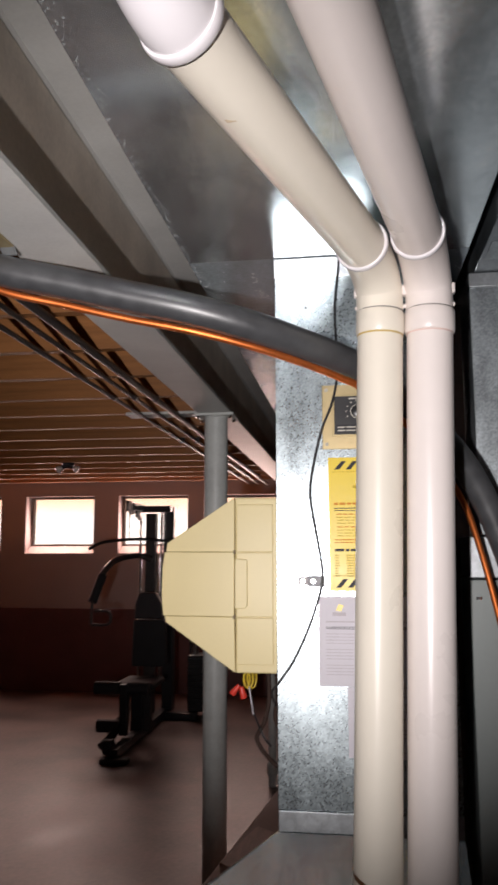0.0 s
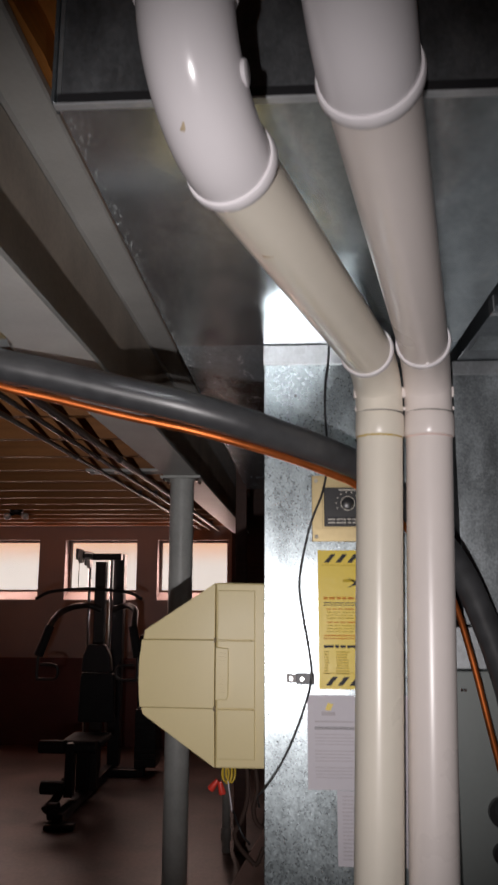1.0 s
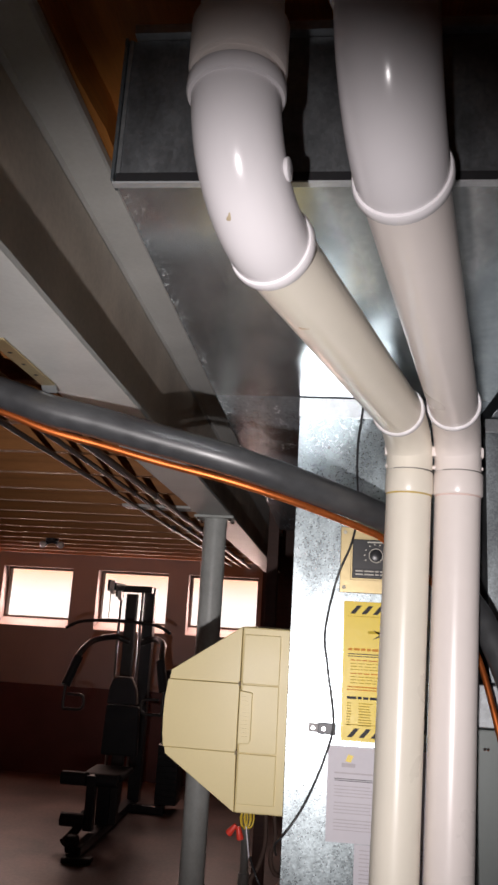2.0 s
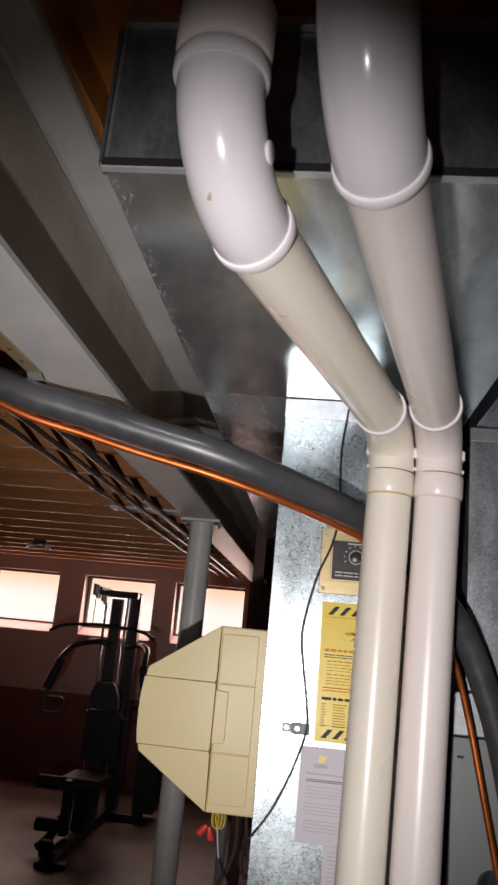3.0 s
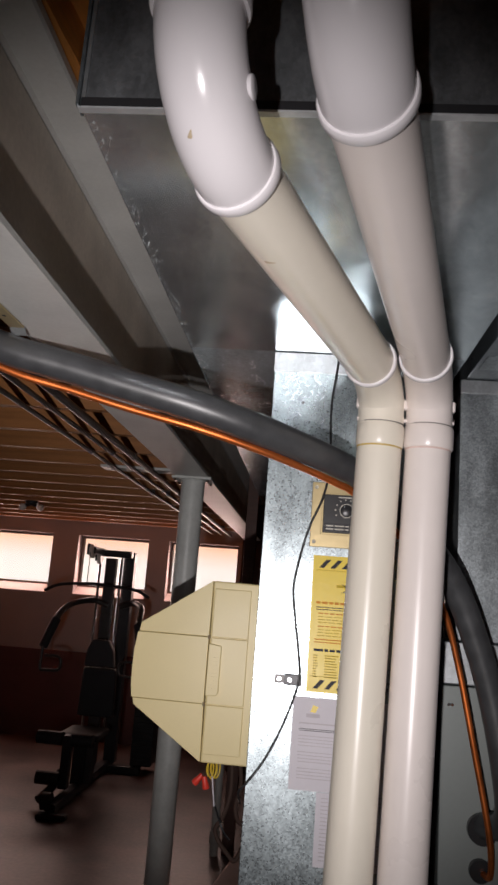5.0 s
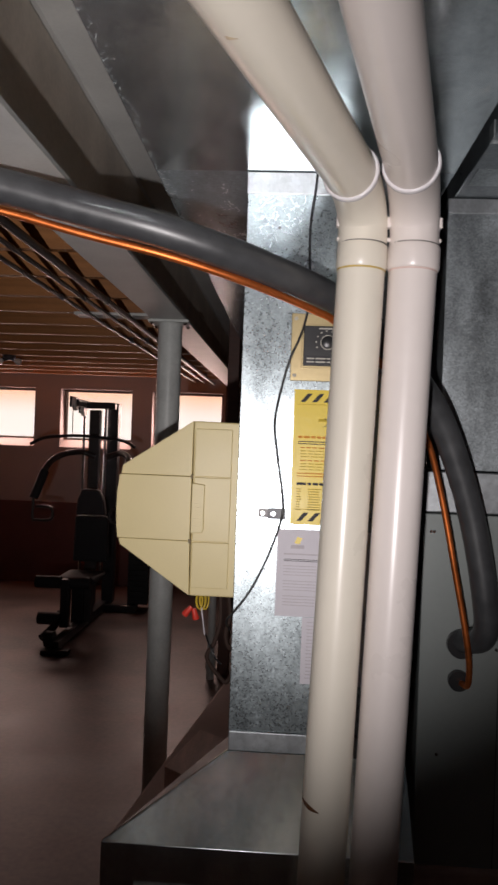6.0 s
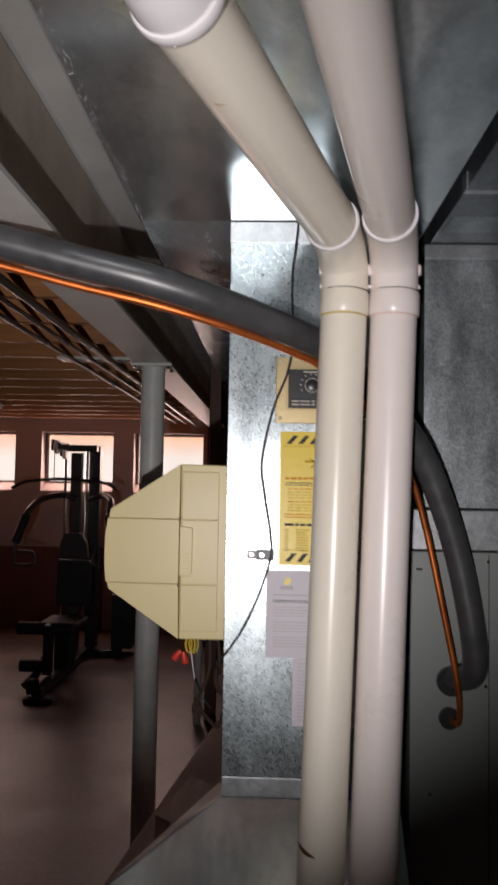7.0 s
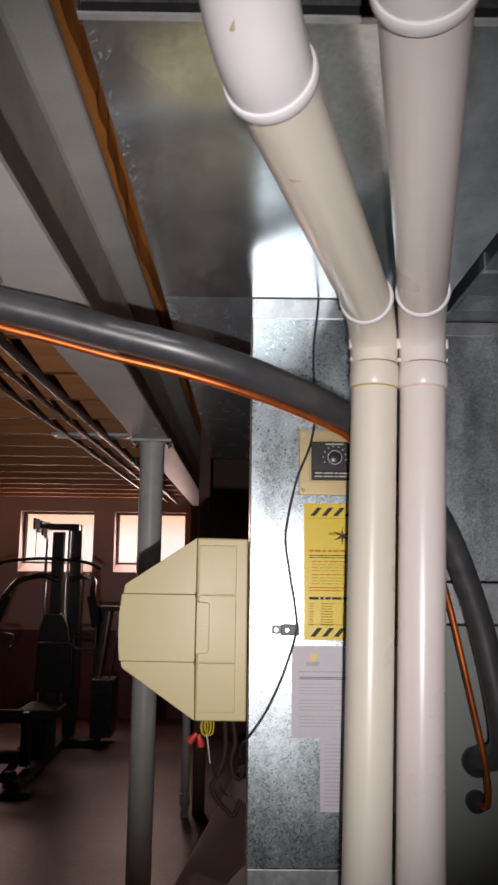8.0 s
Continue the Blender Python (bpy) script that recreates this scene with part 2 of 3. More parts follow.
def tube(line, radius, segments=16, bm=None, caps=True):
    """A round bar along a line; radius may be one number or one for each point."""
    bm = bm or bmesh.new()
    line = [Vector(q) for q in line]
    radii = radius if isinstance(radius, (list, tuple)) else [radius] * len(line)
    rings, side = [], None
    for i, q in enumerate(line):
        d = (line[min(i + 1, len(line) - 1)] - line[max(i - 1, 0)]).normalized()
        if side is None:
            side = d.orthogonal().normalized()
        side = (side - d * side.dot(d)).normalized()
        up = d.cross(side)
        rings.append([bm.verts.new(q + radii[i] * (math.cos(k * math.tau / segments) * side + math.sin(k * math.tau / segments) * up)) for k in range(segments)])
    for a, b in zip(rings, rings[1:]):
        for k in range(segments):
            bm.faces.new((a[k], a[(k + 1) % segments], b[(k + 1) % segments], b[k]))
    if caps:
        bm.faces.new(rings[0][::-1]), bm.faces.new(rings[-1])
    return bm


def collar(centre, along, radius, length, lip=0.004):
    """A pipe socket's ring with rounded lips."""
    c, d = Vector(centre), Vector(along).normalized()
    h = length / 2
    at = (-h, -h + 0.0004, -h + lip, h - lip, h - 0.0004, h)
    return tube([c + d * k for k in at], [radius - 0.005, radius - lip * 0.5, radius, radius, radius - lip * 0.5, radius - 0.005], 40)


def arc(start, corner, end, steps=12):
    """A quarter bend from start to end whose tangents meet in corner."""
    a, b, c = Vector(start), Vector(corner), Vector(end)
    k = 0.5523
    p1, p2 = a + (b - a) * k, c + (b - c) * k
    return [(1 - t) ** 3 * a + 3 * (1 - t) ** 2 * t * p1 + 3 * (1 - t) * t * t * p2 + t ** 3 * c for t in [i / steps for i in range(steps + 1)]]


# ---- structure ----
def structure(name, bm, material, label, smooth=False):
    return tagged(part(name, bm, material, None, smooth=smooth), label, name.split("_")[0], kind="structure")


X0, X1, Y0, TOP = -5.2, 2.6, -2.6, 2.42
structure("floor", box(X0, X1, Y0, WALL_Y, -0.1, 0), M_FLOOR, "worn reddish brown concrete basement floor")
structure("ceiling", box(X0 - 0.2, X1 + 0.2, Y0 - 0.2, WALL_Y + 0.3, TOP, TOP + 0.06), M_SUB, "orange brown plywood subfloor overhead")
structure("wall_west", box(X0 - 0.2, X0, Y0, WALL_Y, 0, TOP), M_WALL, "plain painted basement wall")
structure("wall_east", box(X1, X1 + 0.2, Y0, WALL_Y, 0, TOP), M_WALL, "plain painted basement wall")
structure("wall_south", box(X0 - 0.2, X1 + 0.2, Y0 - 0.2, Y0, 0, TOP), M_WALL, "plain painted basement wall")

# the far wall with its row of windows
bm = bmesh.new()
SILL = WIN_Z[0] - 0.075
box(X0 - 0.2, X1 + 0.2, WALL_Y, WALL_Y + 0.25, 0, SILL, bm=bm)
box(X0 - 0.2, X1 + 0.2, WALL_Y, WALL_Y + 0.25, WIN_Z[1], TOP, bm=bm)
edges = [X0 - 0.2] + [v for w in WINDOWS for v in w] + [X1 + 0.2]
for i in range(0, len(edges), 2):
    box(edges[i], edges[i + 1], WALL_Y, WALL_Y + 0.25, SILL, WIN_Z[1], bm=bm)
structure("wall_north", bm, M_WALL, "pinkish painted far wall with small high windows")
structure("wall_panel", box(X0, -0.63, WALL_Y - 0.03, WALL_Y - 0.002, 0, 0.82, 0.004), M_RED, "dark red wainscot along the far wall")
for i, (a, b) in enumerate(WINDOWS):
    w = tagged(new("window_%d" % (i + 1)), "small bright basement window in a dark frame", "window", kind="structure")
    w.location = (a, WALL_Y, WIN_Z[0])
    z0, z1, t = WIN_Z[0], WIN_Z[1], 0.02
    bm = box(a, a + t, WALL_Y + 0.13, WALL_Y + 0.2, z0, z1)
    box(b - t, b, WALL_Y + 0.13, WALL_Y + 0.2, z0, z1, bm=bm)
    box(a + t, b - t, WALL_Y + 0.13, WALL_Y + 0.2, z1 - t, z1, bm=bm)
    box(a + t, b - t, WALL_Y + 0.13, WALL_Y + 0.2, z0, z0 + t, bm=bm)
    part("window_frame", bm, M_TRIM, w)
    # sloping sill added to carry the window's pinkish bloom
    part("window_sill", prism([(WALL_Y, SILL), (WALL_Y + 0.25, SILL), (WALL_Y + 0.25, z0 - 0.001), (WALL_Y + 0.128, z0 - 0.001)], "x", a + 0.001, b - 0.001), M_SILL, w, "sloping sill, pale to stand for the window bloom")
    g = part("pane", box(a + t, b - t, WALL_Y + 0.16, WALL_Y + 0.166, z0 + t, z1 - t), M_GLASS, w)
    g.visible_shadow = False
structure("backdrop", box(X0, 0.6, WALL_Y + 0.5, WALL_Y + 0.52, 1.0, 2.6), M_GLOW, "bright daylight outside the windows")

# joists framed into the side of the beam
frame_top = tagged(new("ceiling_frame"), "orange brown wooden floor joists overhead", "joists", kind="structure")
frame_top.location = (X0, Y0, 2.1)
first = None
y = -2.4
while y < WALL_Y - 0.05:
    if first is None:
        first = part("joist", box(X0, -0.54, y, y + 0.04, 2.1, TOP - 0.001, 0.002), M_JOIST, frame_top)
        y_first = y
    else:
        j = new("joist", first.data)
        j.parent = frame_top
        j.location = (0, y - y_first, 0)
    y += 0.406

# steel beam on its post
BX, BZ0, BZ1, FW = -0.533, 1.994, 2.335, 0.071
D = BZ1 - BZ0
o = [(-FW, 0), (FW, 0), (FW, 0.011), (0.012, 0.016), (0.005, 0.026), (0.005, D - 0.026), (0.012, D - 0.016), (0.076, D - 0.008), (0.08, D - 0.003), (0.08, D + 0.012), (-0.08, D + 0.012), (-0.08, D - 0.008), (-0.012, D - 0.016), (-0.005, D - 0.026), (-0.005, 0.026), (-0.012, 0.016), (-FW, 0.011)]
structure("beam", prism([(BX + u, BZ0 + v) for u, v in o], "y", Y0, WALL_Y), M_BEAM, "grey painted steel I-beam under the joists")
# thin panel added over the web to hold the bounce-light tint
structure("beam_web", box(BX + 0.0052, BX + 0.008, Y0, WALL_Y, BZ0 + 0.03, BZ1 - 0.03), M_WEB, "web of the steel beam, browned for light bounced off the joists")
random.seed(33)
edge = [(BX + 0.09 + 0.008 * math.sin(k * 0.31) + random.uniform(-0.004, 0.006), Y0 + (WALL_Y - Y0) * k / 170) for k in range(171)]
structure("beam_plate", prism([(BX - 0.085, Y0)] + edge + [(BX - 0.085, WALL_Y)], "z", BZ1 + 0.016, TOP - 0.002), M_SUB, "rough orange wooden plate on the steel beam")

post = thing("support_post", "grey steel post carrying the beam", "post", (BX, 3.215, 0))
part("shaft", tube([(BX, 3.215, 0), (BX, 3.215, BZ0 - 0.012)], 0.05, 28), M_POST, post, smooth=True)
part("cap_plate", box(BX - 0.085, BX + 0.085, 3.15, 3.28, BZ0 - 0.012, BZ0 - 0.001, 0.002), M_POST, post)
for x, y in ((-0.068, 3.165), (0.068, 3.165), (-0.068, 3.265), (0.068, 3.265)):
    part("bolt", tube([(BX + x, y, BZ0 - 0.012), (BX + x, y, BZ0 - 0.02), (BX + x, y, BZ0 - 0.024)], [0.009, 0.009, 0.005], 6), M_CHROME, post)
part("weld_bead", tube([(BX + 0.052 * math.cos(k * math.tau / 24), 3.215 + 0.052 * math.sin(k * math.tau / 24), BZ0 - 0.014) for k in range(25)], 0.0035, 8, caps=False), M_POST, post, smooth=True)

structure("plinth", prism([(-0.46, 1.98), (0.9, 1.98), (0.9, 4.2), (-0.14, 4.2)], "z", 0, 0.45, 0.01), M_PLINTH, "low brown concrete plinth beside the ducts")
structure("partition", box(-0.62, -0.56, 6.9, WALL_Y, 0, TOP), M_DARKWOOD, "dark wooden partition beside the windows")
structure("partition_back", box(-0.56, X1, 6.9, 7.0, 0, TOP), M_DARKWOOD, "dark wooden partition behind the furnace")

# ---- ducts ----
trunk = thing("return_duct", "dusty galvanized sheet-metal return duct under the ceiling", "duct", (0, 2, 2.11))
part("body", box(-0.34, 0.335, 0.846, 1.776, 2.112, 2.33, 0.002), M_GALV_DULL, trunk)
# same duct, split here so the rear can carry its lit bluish tone
part("rear_section", box(-0.34, 0.335, 1.779, 4.6, 2.112, 2.33, 0.002), M_GALV_REAR, trunk, "rear duct section tinted for bluish reflected light")
bm = bmesh.new()
v = [bm.verts.new(q) for q in ((-0.338, 0.852, 2.1105), (0.333, 0.852, 2.1105), (0.333, 1.776, 2.1105), (-0.338, 1.776, 2.1105), (0.0, 1.3, 2.1045))]
for k in range(4):
    bm.faces.new((v[k], v[(k + 1) % 4], v[4]))
part("cross_broken_sheet", bm, M_GALV_DULL, trunk)
# flaking dust and torn sealant along the edge by the beam
random.seed(21)
bm = bmesh.new()
for k in range(260):
    x = -0.337 + abs(random.gauss(0, 0.009))
    c, y, s, a = x, random.uniform(0.87, 2.2), random.uniform(0.0004, 0.0013), random.uniform(0, 6.3)
    ring = [bm.verts.new((c + 2.2 * s * random.uniform(0.4, 1.3) * math.cos(a + j * 1.257), y + 0.8 * s * random.uniform(0.5, 1.2) * math.sin(a + j * 1.257), 2.1095 if y < 1.776 else 2.111)) for j in range(5)]
    tip = bm.verts.new((c, y, 2.1085))
    for j in range(5):
        bm.faces.new((ring[j], ring[(j + 1) % 5], tip))
tagged(part("flaking_dust", bm, M_FLAKE, trunk, "pale flaking dust"), kind="stuff")
part("front_lip", box(-0.342, 0.337, 0.839, 0.85, 2.109, 2.1118), M_LIP, trunk)
part("seam_gap", box(-0.338, 0.333, 0.8393, 0.8455, 2.112, 2.1245), M_BLACK, trunk, "dark open seam")
# overlay sheet whose dark colour carries the shade on the duct front
part("front_panel", box(-0.339, 0.334, 0.8435, 0.8455, 2.1247, 2.33), M_GALV_FRONT, trunk, "dull end sheet, darkened for the shade on it")
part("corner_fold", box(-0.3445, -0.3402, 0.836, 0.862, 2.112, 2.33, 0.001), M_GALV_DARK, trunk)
part("standing_edge", box(-0.3395, -0.334, 0.8405, 0.8433, 2.1247, 2.33, 0.0008), M_GALV_EDGE, trunk)
part("top_flange", box(-0.33, 0.33, 0.83, 0.846, 2.331, 2.345), M_GALV_EDGE, trunk)
supply = thing("supply_duct", "dark galvanized supply duct under the ceiling", "duct", (1, 2, 2.12))
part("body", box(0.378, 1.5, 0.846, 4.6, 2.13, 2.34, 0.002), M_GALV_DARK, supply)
for y in (1.33, 1.635):
    part("drive_cleat", box(0.376, 1.5, y, y + 0.006, 2.124, 2.131, 0.001), M_GALV_EDGE, supply)
    part("cleat_tab", box(0.3735, 0.3775, y - 0.03, y + 0.006, 2.124, 2.16, 0.001), M_GALV_EDGE, supply)
part("foil_tape", box(0.39, 1.2, 1.79, 1.9, 2.1285, 2.1298), M_GALV_MID, supply, "crinkled foil tape")

PX0, PX1, PY, PZ0 = -0.126, 0.272, 1.78, 0.845
drop = thing("drop_duct", "galvanized return air drop with paper labels on it", "duct", (0.1, 2.0, PZ0))
part("body", box(PX0, PX1, PY, 2.3, PZ0, 2.062, 0.0015), M_GALV, drop)
part("top_collar", box(PX0 - 0.002, PX1 + 0.002, PY - 0.004, 2.302, 2.06, 2.109, 0.0015), M_GALV_EDGE, drop)
part("bottom_strip", box(PX0 + 0.001, PX1, PY - 0.003, 2.3, 0.8, PZ0 - 0.0015, 0.002), M_GALV_EDGE, drop)
boot = thing("filter_box", "flared sheet-metal filter box below the return drop", "duct", (0.1, 2.0, 0))
BACK = 2.3
UP = [(PX0, PY - 0.002, 0.798), (PX1, PY - 0.002, 0.798), (PX1, BACK, 0.798), (PX0, BACK, 0.798)]
MID = [(-0.37, 1.62, 0.66), (PX1, 1.62, 0.66), (PX1, BACK, 0.66), (PX0, BACK, 0.66)]


def frustum(low, high):
    bm = bmesh.new()
    a, b = [bm.verts.new(q) for q in low], [bm.verts.new(q) for q in high]
    for k in range(4):
        bm.faces.new((a[k], a[(k + 1) % 4], b[(k + 1) % 4], b[k]))
    bm.faces.new(a), bm.faces.new(b)
    return bm


part("flare", frustum(MID, UP), M_GALV_DULL, boot)
part("cabinet", frustum([(x, y, 0) for x, y, z in MID], [(x, y, 0.658) for x, y, z in MID]), M_GALV_DULL, boot)
part("filter_door", box(-0.3, 0.0, 1.612, 1.6195, 0.12, 0.58, 0.002), M_GALV_EDGE, boot)
part("hem", tube([(-0.368, 1.619, 0.66), (PX1, 1.619, 0.66)], 0.002, 8), M_GALV_DULL, boot)
part("hem", tube([(-0.369, 1.621, 0.661), (PX0, PY - 0.002, 0.799)], 0.002, 8), M_GALV_DULL, boot)

coil = thing("furnace", "grey-green furnace cabinet with a galvanized plenum on top", "furnace", (0.8, 2.3, 0))
part("cabinet", box(0.335, 1.1, 2.0, 2.65, 0, 1.335, 0.004), M_PANEL, coil)
part("coil_strip", box(0.337, 1.1, 1.996, 2.65, 1.339, 1.442, 0.003), M_GALV_EDGE, coil)
part("plenum", box(0.366, 1.1, 2.0, 2.65, 1.446, 2.129, 0.002), M_GALV_MID, coil)
for x, z, r in ((0.436, 1.012, 0.036), (0.432, 0.92, 0.026)):
    part("grommet", tube([(x, 1.985, z), (x, 2.0, z)], r, 24), M_BLACK, coil, "black rubber grommet")

# ---- white flue pipes ----
def flue(name, label, bottom, top, ring1, ring2, rise, material, glue, glue_label, bell):
    r = 0.0445
    t = thing(name, label, "pipe", bottom, "twin flue pipes")
    b, a = Vector(bottom), Vector(top)
    r1, r2 = Vector(ring1), Vector(ring2)
    flat = (r2 - r1).normalized()
    axis = (a - b).normalized()
    part("riser", tube([b, a], r, 40), material, t, smooth=True)
    part("socket", collar(a, a - b, bell, 0.046), material, t, smooth=True)
    part("cement_line", tube([a - axis * 0.026, a - axis * 0.0225], 0.0452, 32), glue, t, glue_label)
    part("joint_line", tube([a + axis * 0.0228, a + axis * 0.0248], 0.0466, 32), M_JOINT, t, "thin dark joint line")
    start = a + Vector((0, 0, 0.022))
    corner = Vector((a.x, a.y, r1.z))
    part("lower_elbow", tube([start] + arc(start + Vector((0, 0, 0.03)), corner, r1), 0.046, 40), material, t, smooth=True)
    part("lower_elbow_ring", collar(r1, flat, 0.0497, 0.012, 0.003), M_PVC_FITTING, t, smooth=True)
    part("cross_pipe", tube([r1, r2], r, 40), material, t, smooth=True)
    part("upper_elbow_ring", collar(r2, flat, 0.0503, 0.016, 0.003), M_PVC_FITTING, t, smooth=True)
    c2 = r2 + flat * 0.115
    e2 = c2 + Vector((0, 0, 0.115))
    part("upper_elbow", tube(arc(r2, c2, e2), 0.0465, 40), M_PVC_FITTING, t, smooth=True)
    part("top_ring", collar(e2, (0, 0, 1), 0.0515, 0.018, 0.003), M_PVC_FITTING, t, smooth=True)
    part("outlet", tube([e2, (e2.x, e2.y, rise)], r, 40), M_PVC, t, smooth=True)
    part("outlet_socket", collar((e2.x, e2.y, e2.z + 0.05), (0, 0, 1), 0.0515, 0.06), M_PVC, t, smooth=True)
    # moulding nubs on the elbow
    for s in (-1, 1):
        part("lug", box(a.x + s * 0.046 - 0.004, a.x + s * 0.046 + 0.004, a.y - 0.012, a.y + 0.006, a.z + 0.056, a.z + 0.077, 0.003), M_PVC, t)
        part("nub", tube([(a.x + s * 0.0445, a.y - 0.006, a.z + 0.034), (a.x + s * 0.048, a.y - 0.006, a.z + 0.034)], 0.004, 12), M_PVC, t)
    return t


flue("flue_pipe", "ivory plastic flue pipe with white elbows", (0.058, 1.5, 0.0), (0.112, 1.5, 1.85), (0.078, 1.375, 1.965), (-0.12, 0.757, 1.974), TOP, M_PVC_AGED, M_GLUE, "yellowed pipe cement", 0.0472)
flue("flue_pipe", "white plastic flue pipe with white elbows", (0.155, 1.5, 0.0), (0.208, 1.5, 1.85), (0.178, 1.36, 1.975), (0.014, 0.655, 1.997), TOP, M_PVC, M_PINKGLUE, "faint pink pipe primer", 0.0486)

# ---- line set ----
hose = thing("line_set", "black foam-insulated refrigerant line with a bare copper tube", "hose", (-0.4, 1.5, 1.92))
HOSE = [(-1.4, 1.33, 2.06), (-1.0, 1.34, 2.045), (-0.72, 1.35, 1.98), (-0.6, 1.36, 1.944), (-0.5, 1.375, 1.924), (-0.38, 1.39, 1.897), (-0.25, 1.405, 1.868), (-0.14, 1.44, 1.841), (-0.05, 1.5, 1.82), (0.03, 1.57, 1.802), (0.08, 1.62, 1.784), (0.2, 1.74, 1.71), (0.325, 1.83, 1.58), (0.418, 1.88, 1.36), (0.47, 1.905, 1.13), (0.474, 1.935, 1.045), (0.44, 2.0, 1.018)]
part("insulation", tube(smooth_line(HOSE), 0.031, 24), M_RUBBER, hose, smooth=True)
COP = [(-1.4, 1.34, 2.022), (-1.0, 1.35, 2.007), (-0.72, 1.36, 1.944), (-0.6, 1.372, 1.905), (-0.5, 1.39, 1.884), (-0.38, 1.405, 1.856), (-0.25, 1.42, 1.829), (-0.14, 1.45, 1.803), (-0.05, 1.5, 1.781), (0.03, 1.565, 1.761), (0.08, 1.61, 1.742), (0.2, 1.74, 1.66), (0.3, 1.84, 1.53), (0.348, 1.88, 1.4), (0.395, 1.9, 1.2), (0.435, 1.92, 1.02), (0.446, 1.95, 0.925), (0.436, 2.0, 0.915)]
part("copper_tube", tube(smooth_line(COP), 0.0075, 12), M_COPPER, hose, "bare copper tube", smooth=True)

# strap iron along the flange that carries the line set
strap = thing("hanger_strap", "tan metal hanger strap under the steel beam", "strap", (-0.6, 1.27, 1.99))
part("strip", box(-0.614, -0.586, 1.1, 1.345, 1.9885, 1.9925, 0.001), M_BRASS, strap)
part("bent_end", prism([(1.343, 1.9925), (1.343, 1.9885), (1.356, 1.978), (1.36, 1.978), (1.36, 1.983), (1.347, 1.9925)], "x", -0.614, -0.586), M_GALV_EDGE, strap)
for y in (1.16, 1.22, 1.28):
    part("hole", tube([(-0.6, y, 1.9884), (-0.6, y, 1.988)], 0.004, 12), M_BLACKM, strap)

# ---- humidifier ----
hum = thing("humidifier", "cream plastic drum humidifier mounted on the drop duct", "humidifier", (-0.26, 2.1, 1.1))
HX, HS = -0.129, -0.2595
part("mounting_frame", prism([(HX, 1.543), (HS, 1.547), (-0.43, 1.43), (-0.44, 1.33), (-0.436, 1.225), (HS, 1.098), (HX, 1.1)], "y", 2.03, 2.34, 0.004), M_SEAM, hum, "dark body behind the cover")
part("cover_top", prism([(HS - 0.0006, 1.5475), (-0.441, 1.428), (-0.4445, 1.4053), (HS - 0.0006, 1.4046)], "y", 2.008, 2.35, 0.0015), M_CREAM, hum)
part("cover_middle", prism([(HS - 0.0006, 1.4036), (-0.4475, 1.4043), (-0.4525, 1.36), (-0.4535, 1.315), (-0.452, 1.27), (-0.449, 1.2395), (HS - 0.0006, 1.238)], "y", 2.005, 2.35, 0.0015), M_CREAM, hum)
part("cover_bottom", prism([(HS - 0.0006, 1.237), (-0.446, 1.2385), (-0.442, 1.222), (HS + 0.002, 1.0965)], "y", 2.008, 2.35, 0.0015), M_CREAM, hum)
part("side_cover", prism([(HS + 0.0004, 1.5475), (HX, 1.5455), (HX, 1.0965), (HS + 0.003, 1.0965)], "y", 2.008, 2.35, 0.004), M_CREAM, hum)
for z0, z1 in ((1.4045, 1.528), (1.238, 1.4025), (1.118, 1.236)):
    part("inset_panel", box(HS + 0.006, -0.158, 2.003, 2.012, z0, z1, 0.0018), M_CREAM, hum)
part("latch", prism([(HS + 0.002, 1.388), (HS + 0.035, 1.384), (HS + 0.035, 1.268), (HS + 0.03, 1.26), (HS + 0.002, 1.259)], "y", 1.996, 2.01, 0.002), M_CREAM, hum, "raised ribbed latch")
for k in range(11):
    part("rib", box(HS + 0.008, HS + 0.029, 1.9945, 1.9965, 1.275 + k * 0.0095, 1.2785 + k * 0.0095), M_CREAM, hum)
for z in (1.404, 1.2375):
    part("clip", box(HS - 0.003, HS + 0.003, 2.001, 2.01, z - 0.005, z + 0.005), M_SEAM, hum, "dark clip slot")

leads = thing("loose_wires", "yellow wire coil with red wire nuts under the humidifier", "wires", (-0.235, 2.05, 1.0966))
for k in range(4):
    r, cx = 0.011 + 0.003 * (k % 2), -0.234 + 0.004 * k
    part("yellow_loop", tube([(cx + r * 0.8 * math.cos(a), 2.05 + 0.006 * k + 0.004 * math.sin(2 * a), 1.074 + r * 1.7 * math.sin(a)) for a in [i * math.tau / 16 for i in range(17)]], 0.0021, 8, caps=False), M_WIREYEL, leads, smooth=True)
for dx, dz, a in ((-0.022, 1.05, -0.7), (-0.004, 1.043, 0.25)):
    c = Vector((-0.24 + dx, 2.045, dz))
    d = Vector((math.sin(a), 0, -math.cos(a)))
    part("wire_nut", tube([c - d * 0.014, c + d * 0.012, c + d * 0.016], [0.0055, 0.0095, 0.008], 12), M_REDPL, leads, "red plastic wire nut", smooth=True)
part("white_wire", tube(smooth_line([(-0.228, 2.05, 1.06), (-0.222, 2.05, 1.02), (-0.218, 2.06, 0.985)]), 0.0018, 8), M_PAPER, leads)
CORDS = ([(-0.185, 2.12, 1.1), (-0.181, 2.1, 1.014), (-0.195, 2.1, 0.956), (-0.214, 2.1, 0.92), (-0.203, 2.1, 0.892), (-0.178, 2.1, 0.864), (-0.158, 2.1, 0.85), (-0.14, 2.11, 0.885)],
         [(-0.166, 2.13, 1.1), (-0.156, 2.11, 1.026), (-0.166, 2.11, 0.981), (-0.16, 2.11, 0.947), (-0.142, 2.12, 0.932), (-0.134, 2.14, 0.96)])
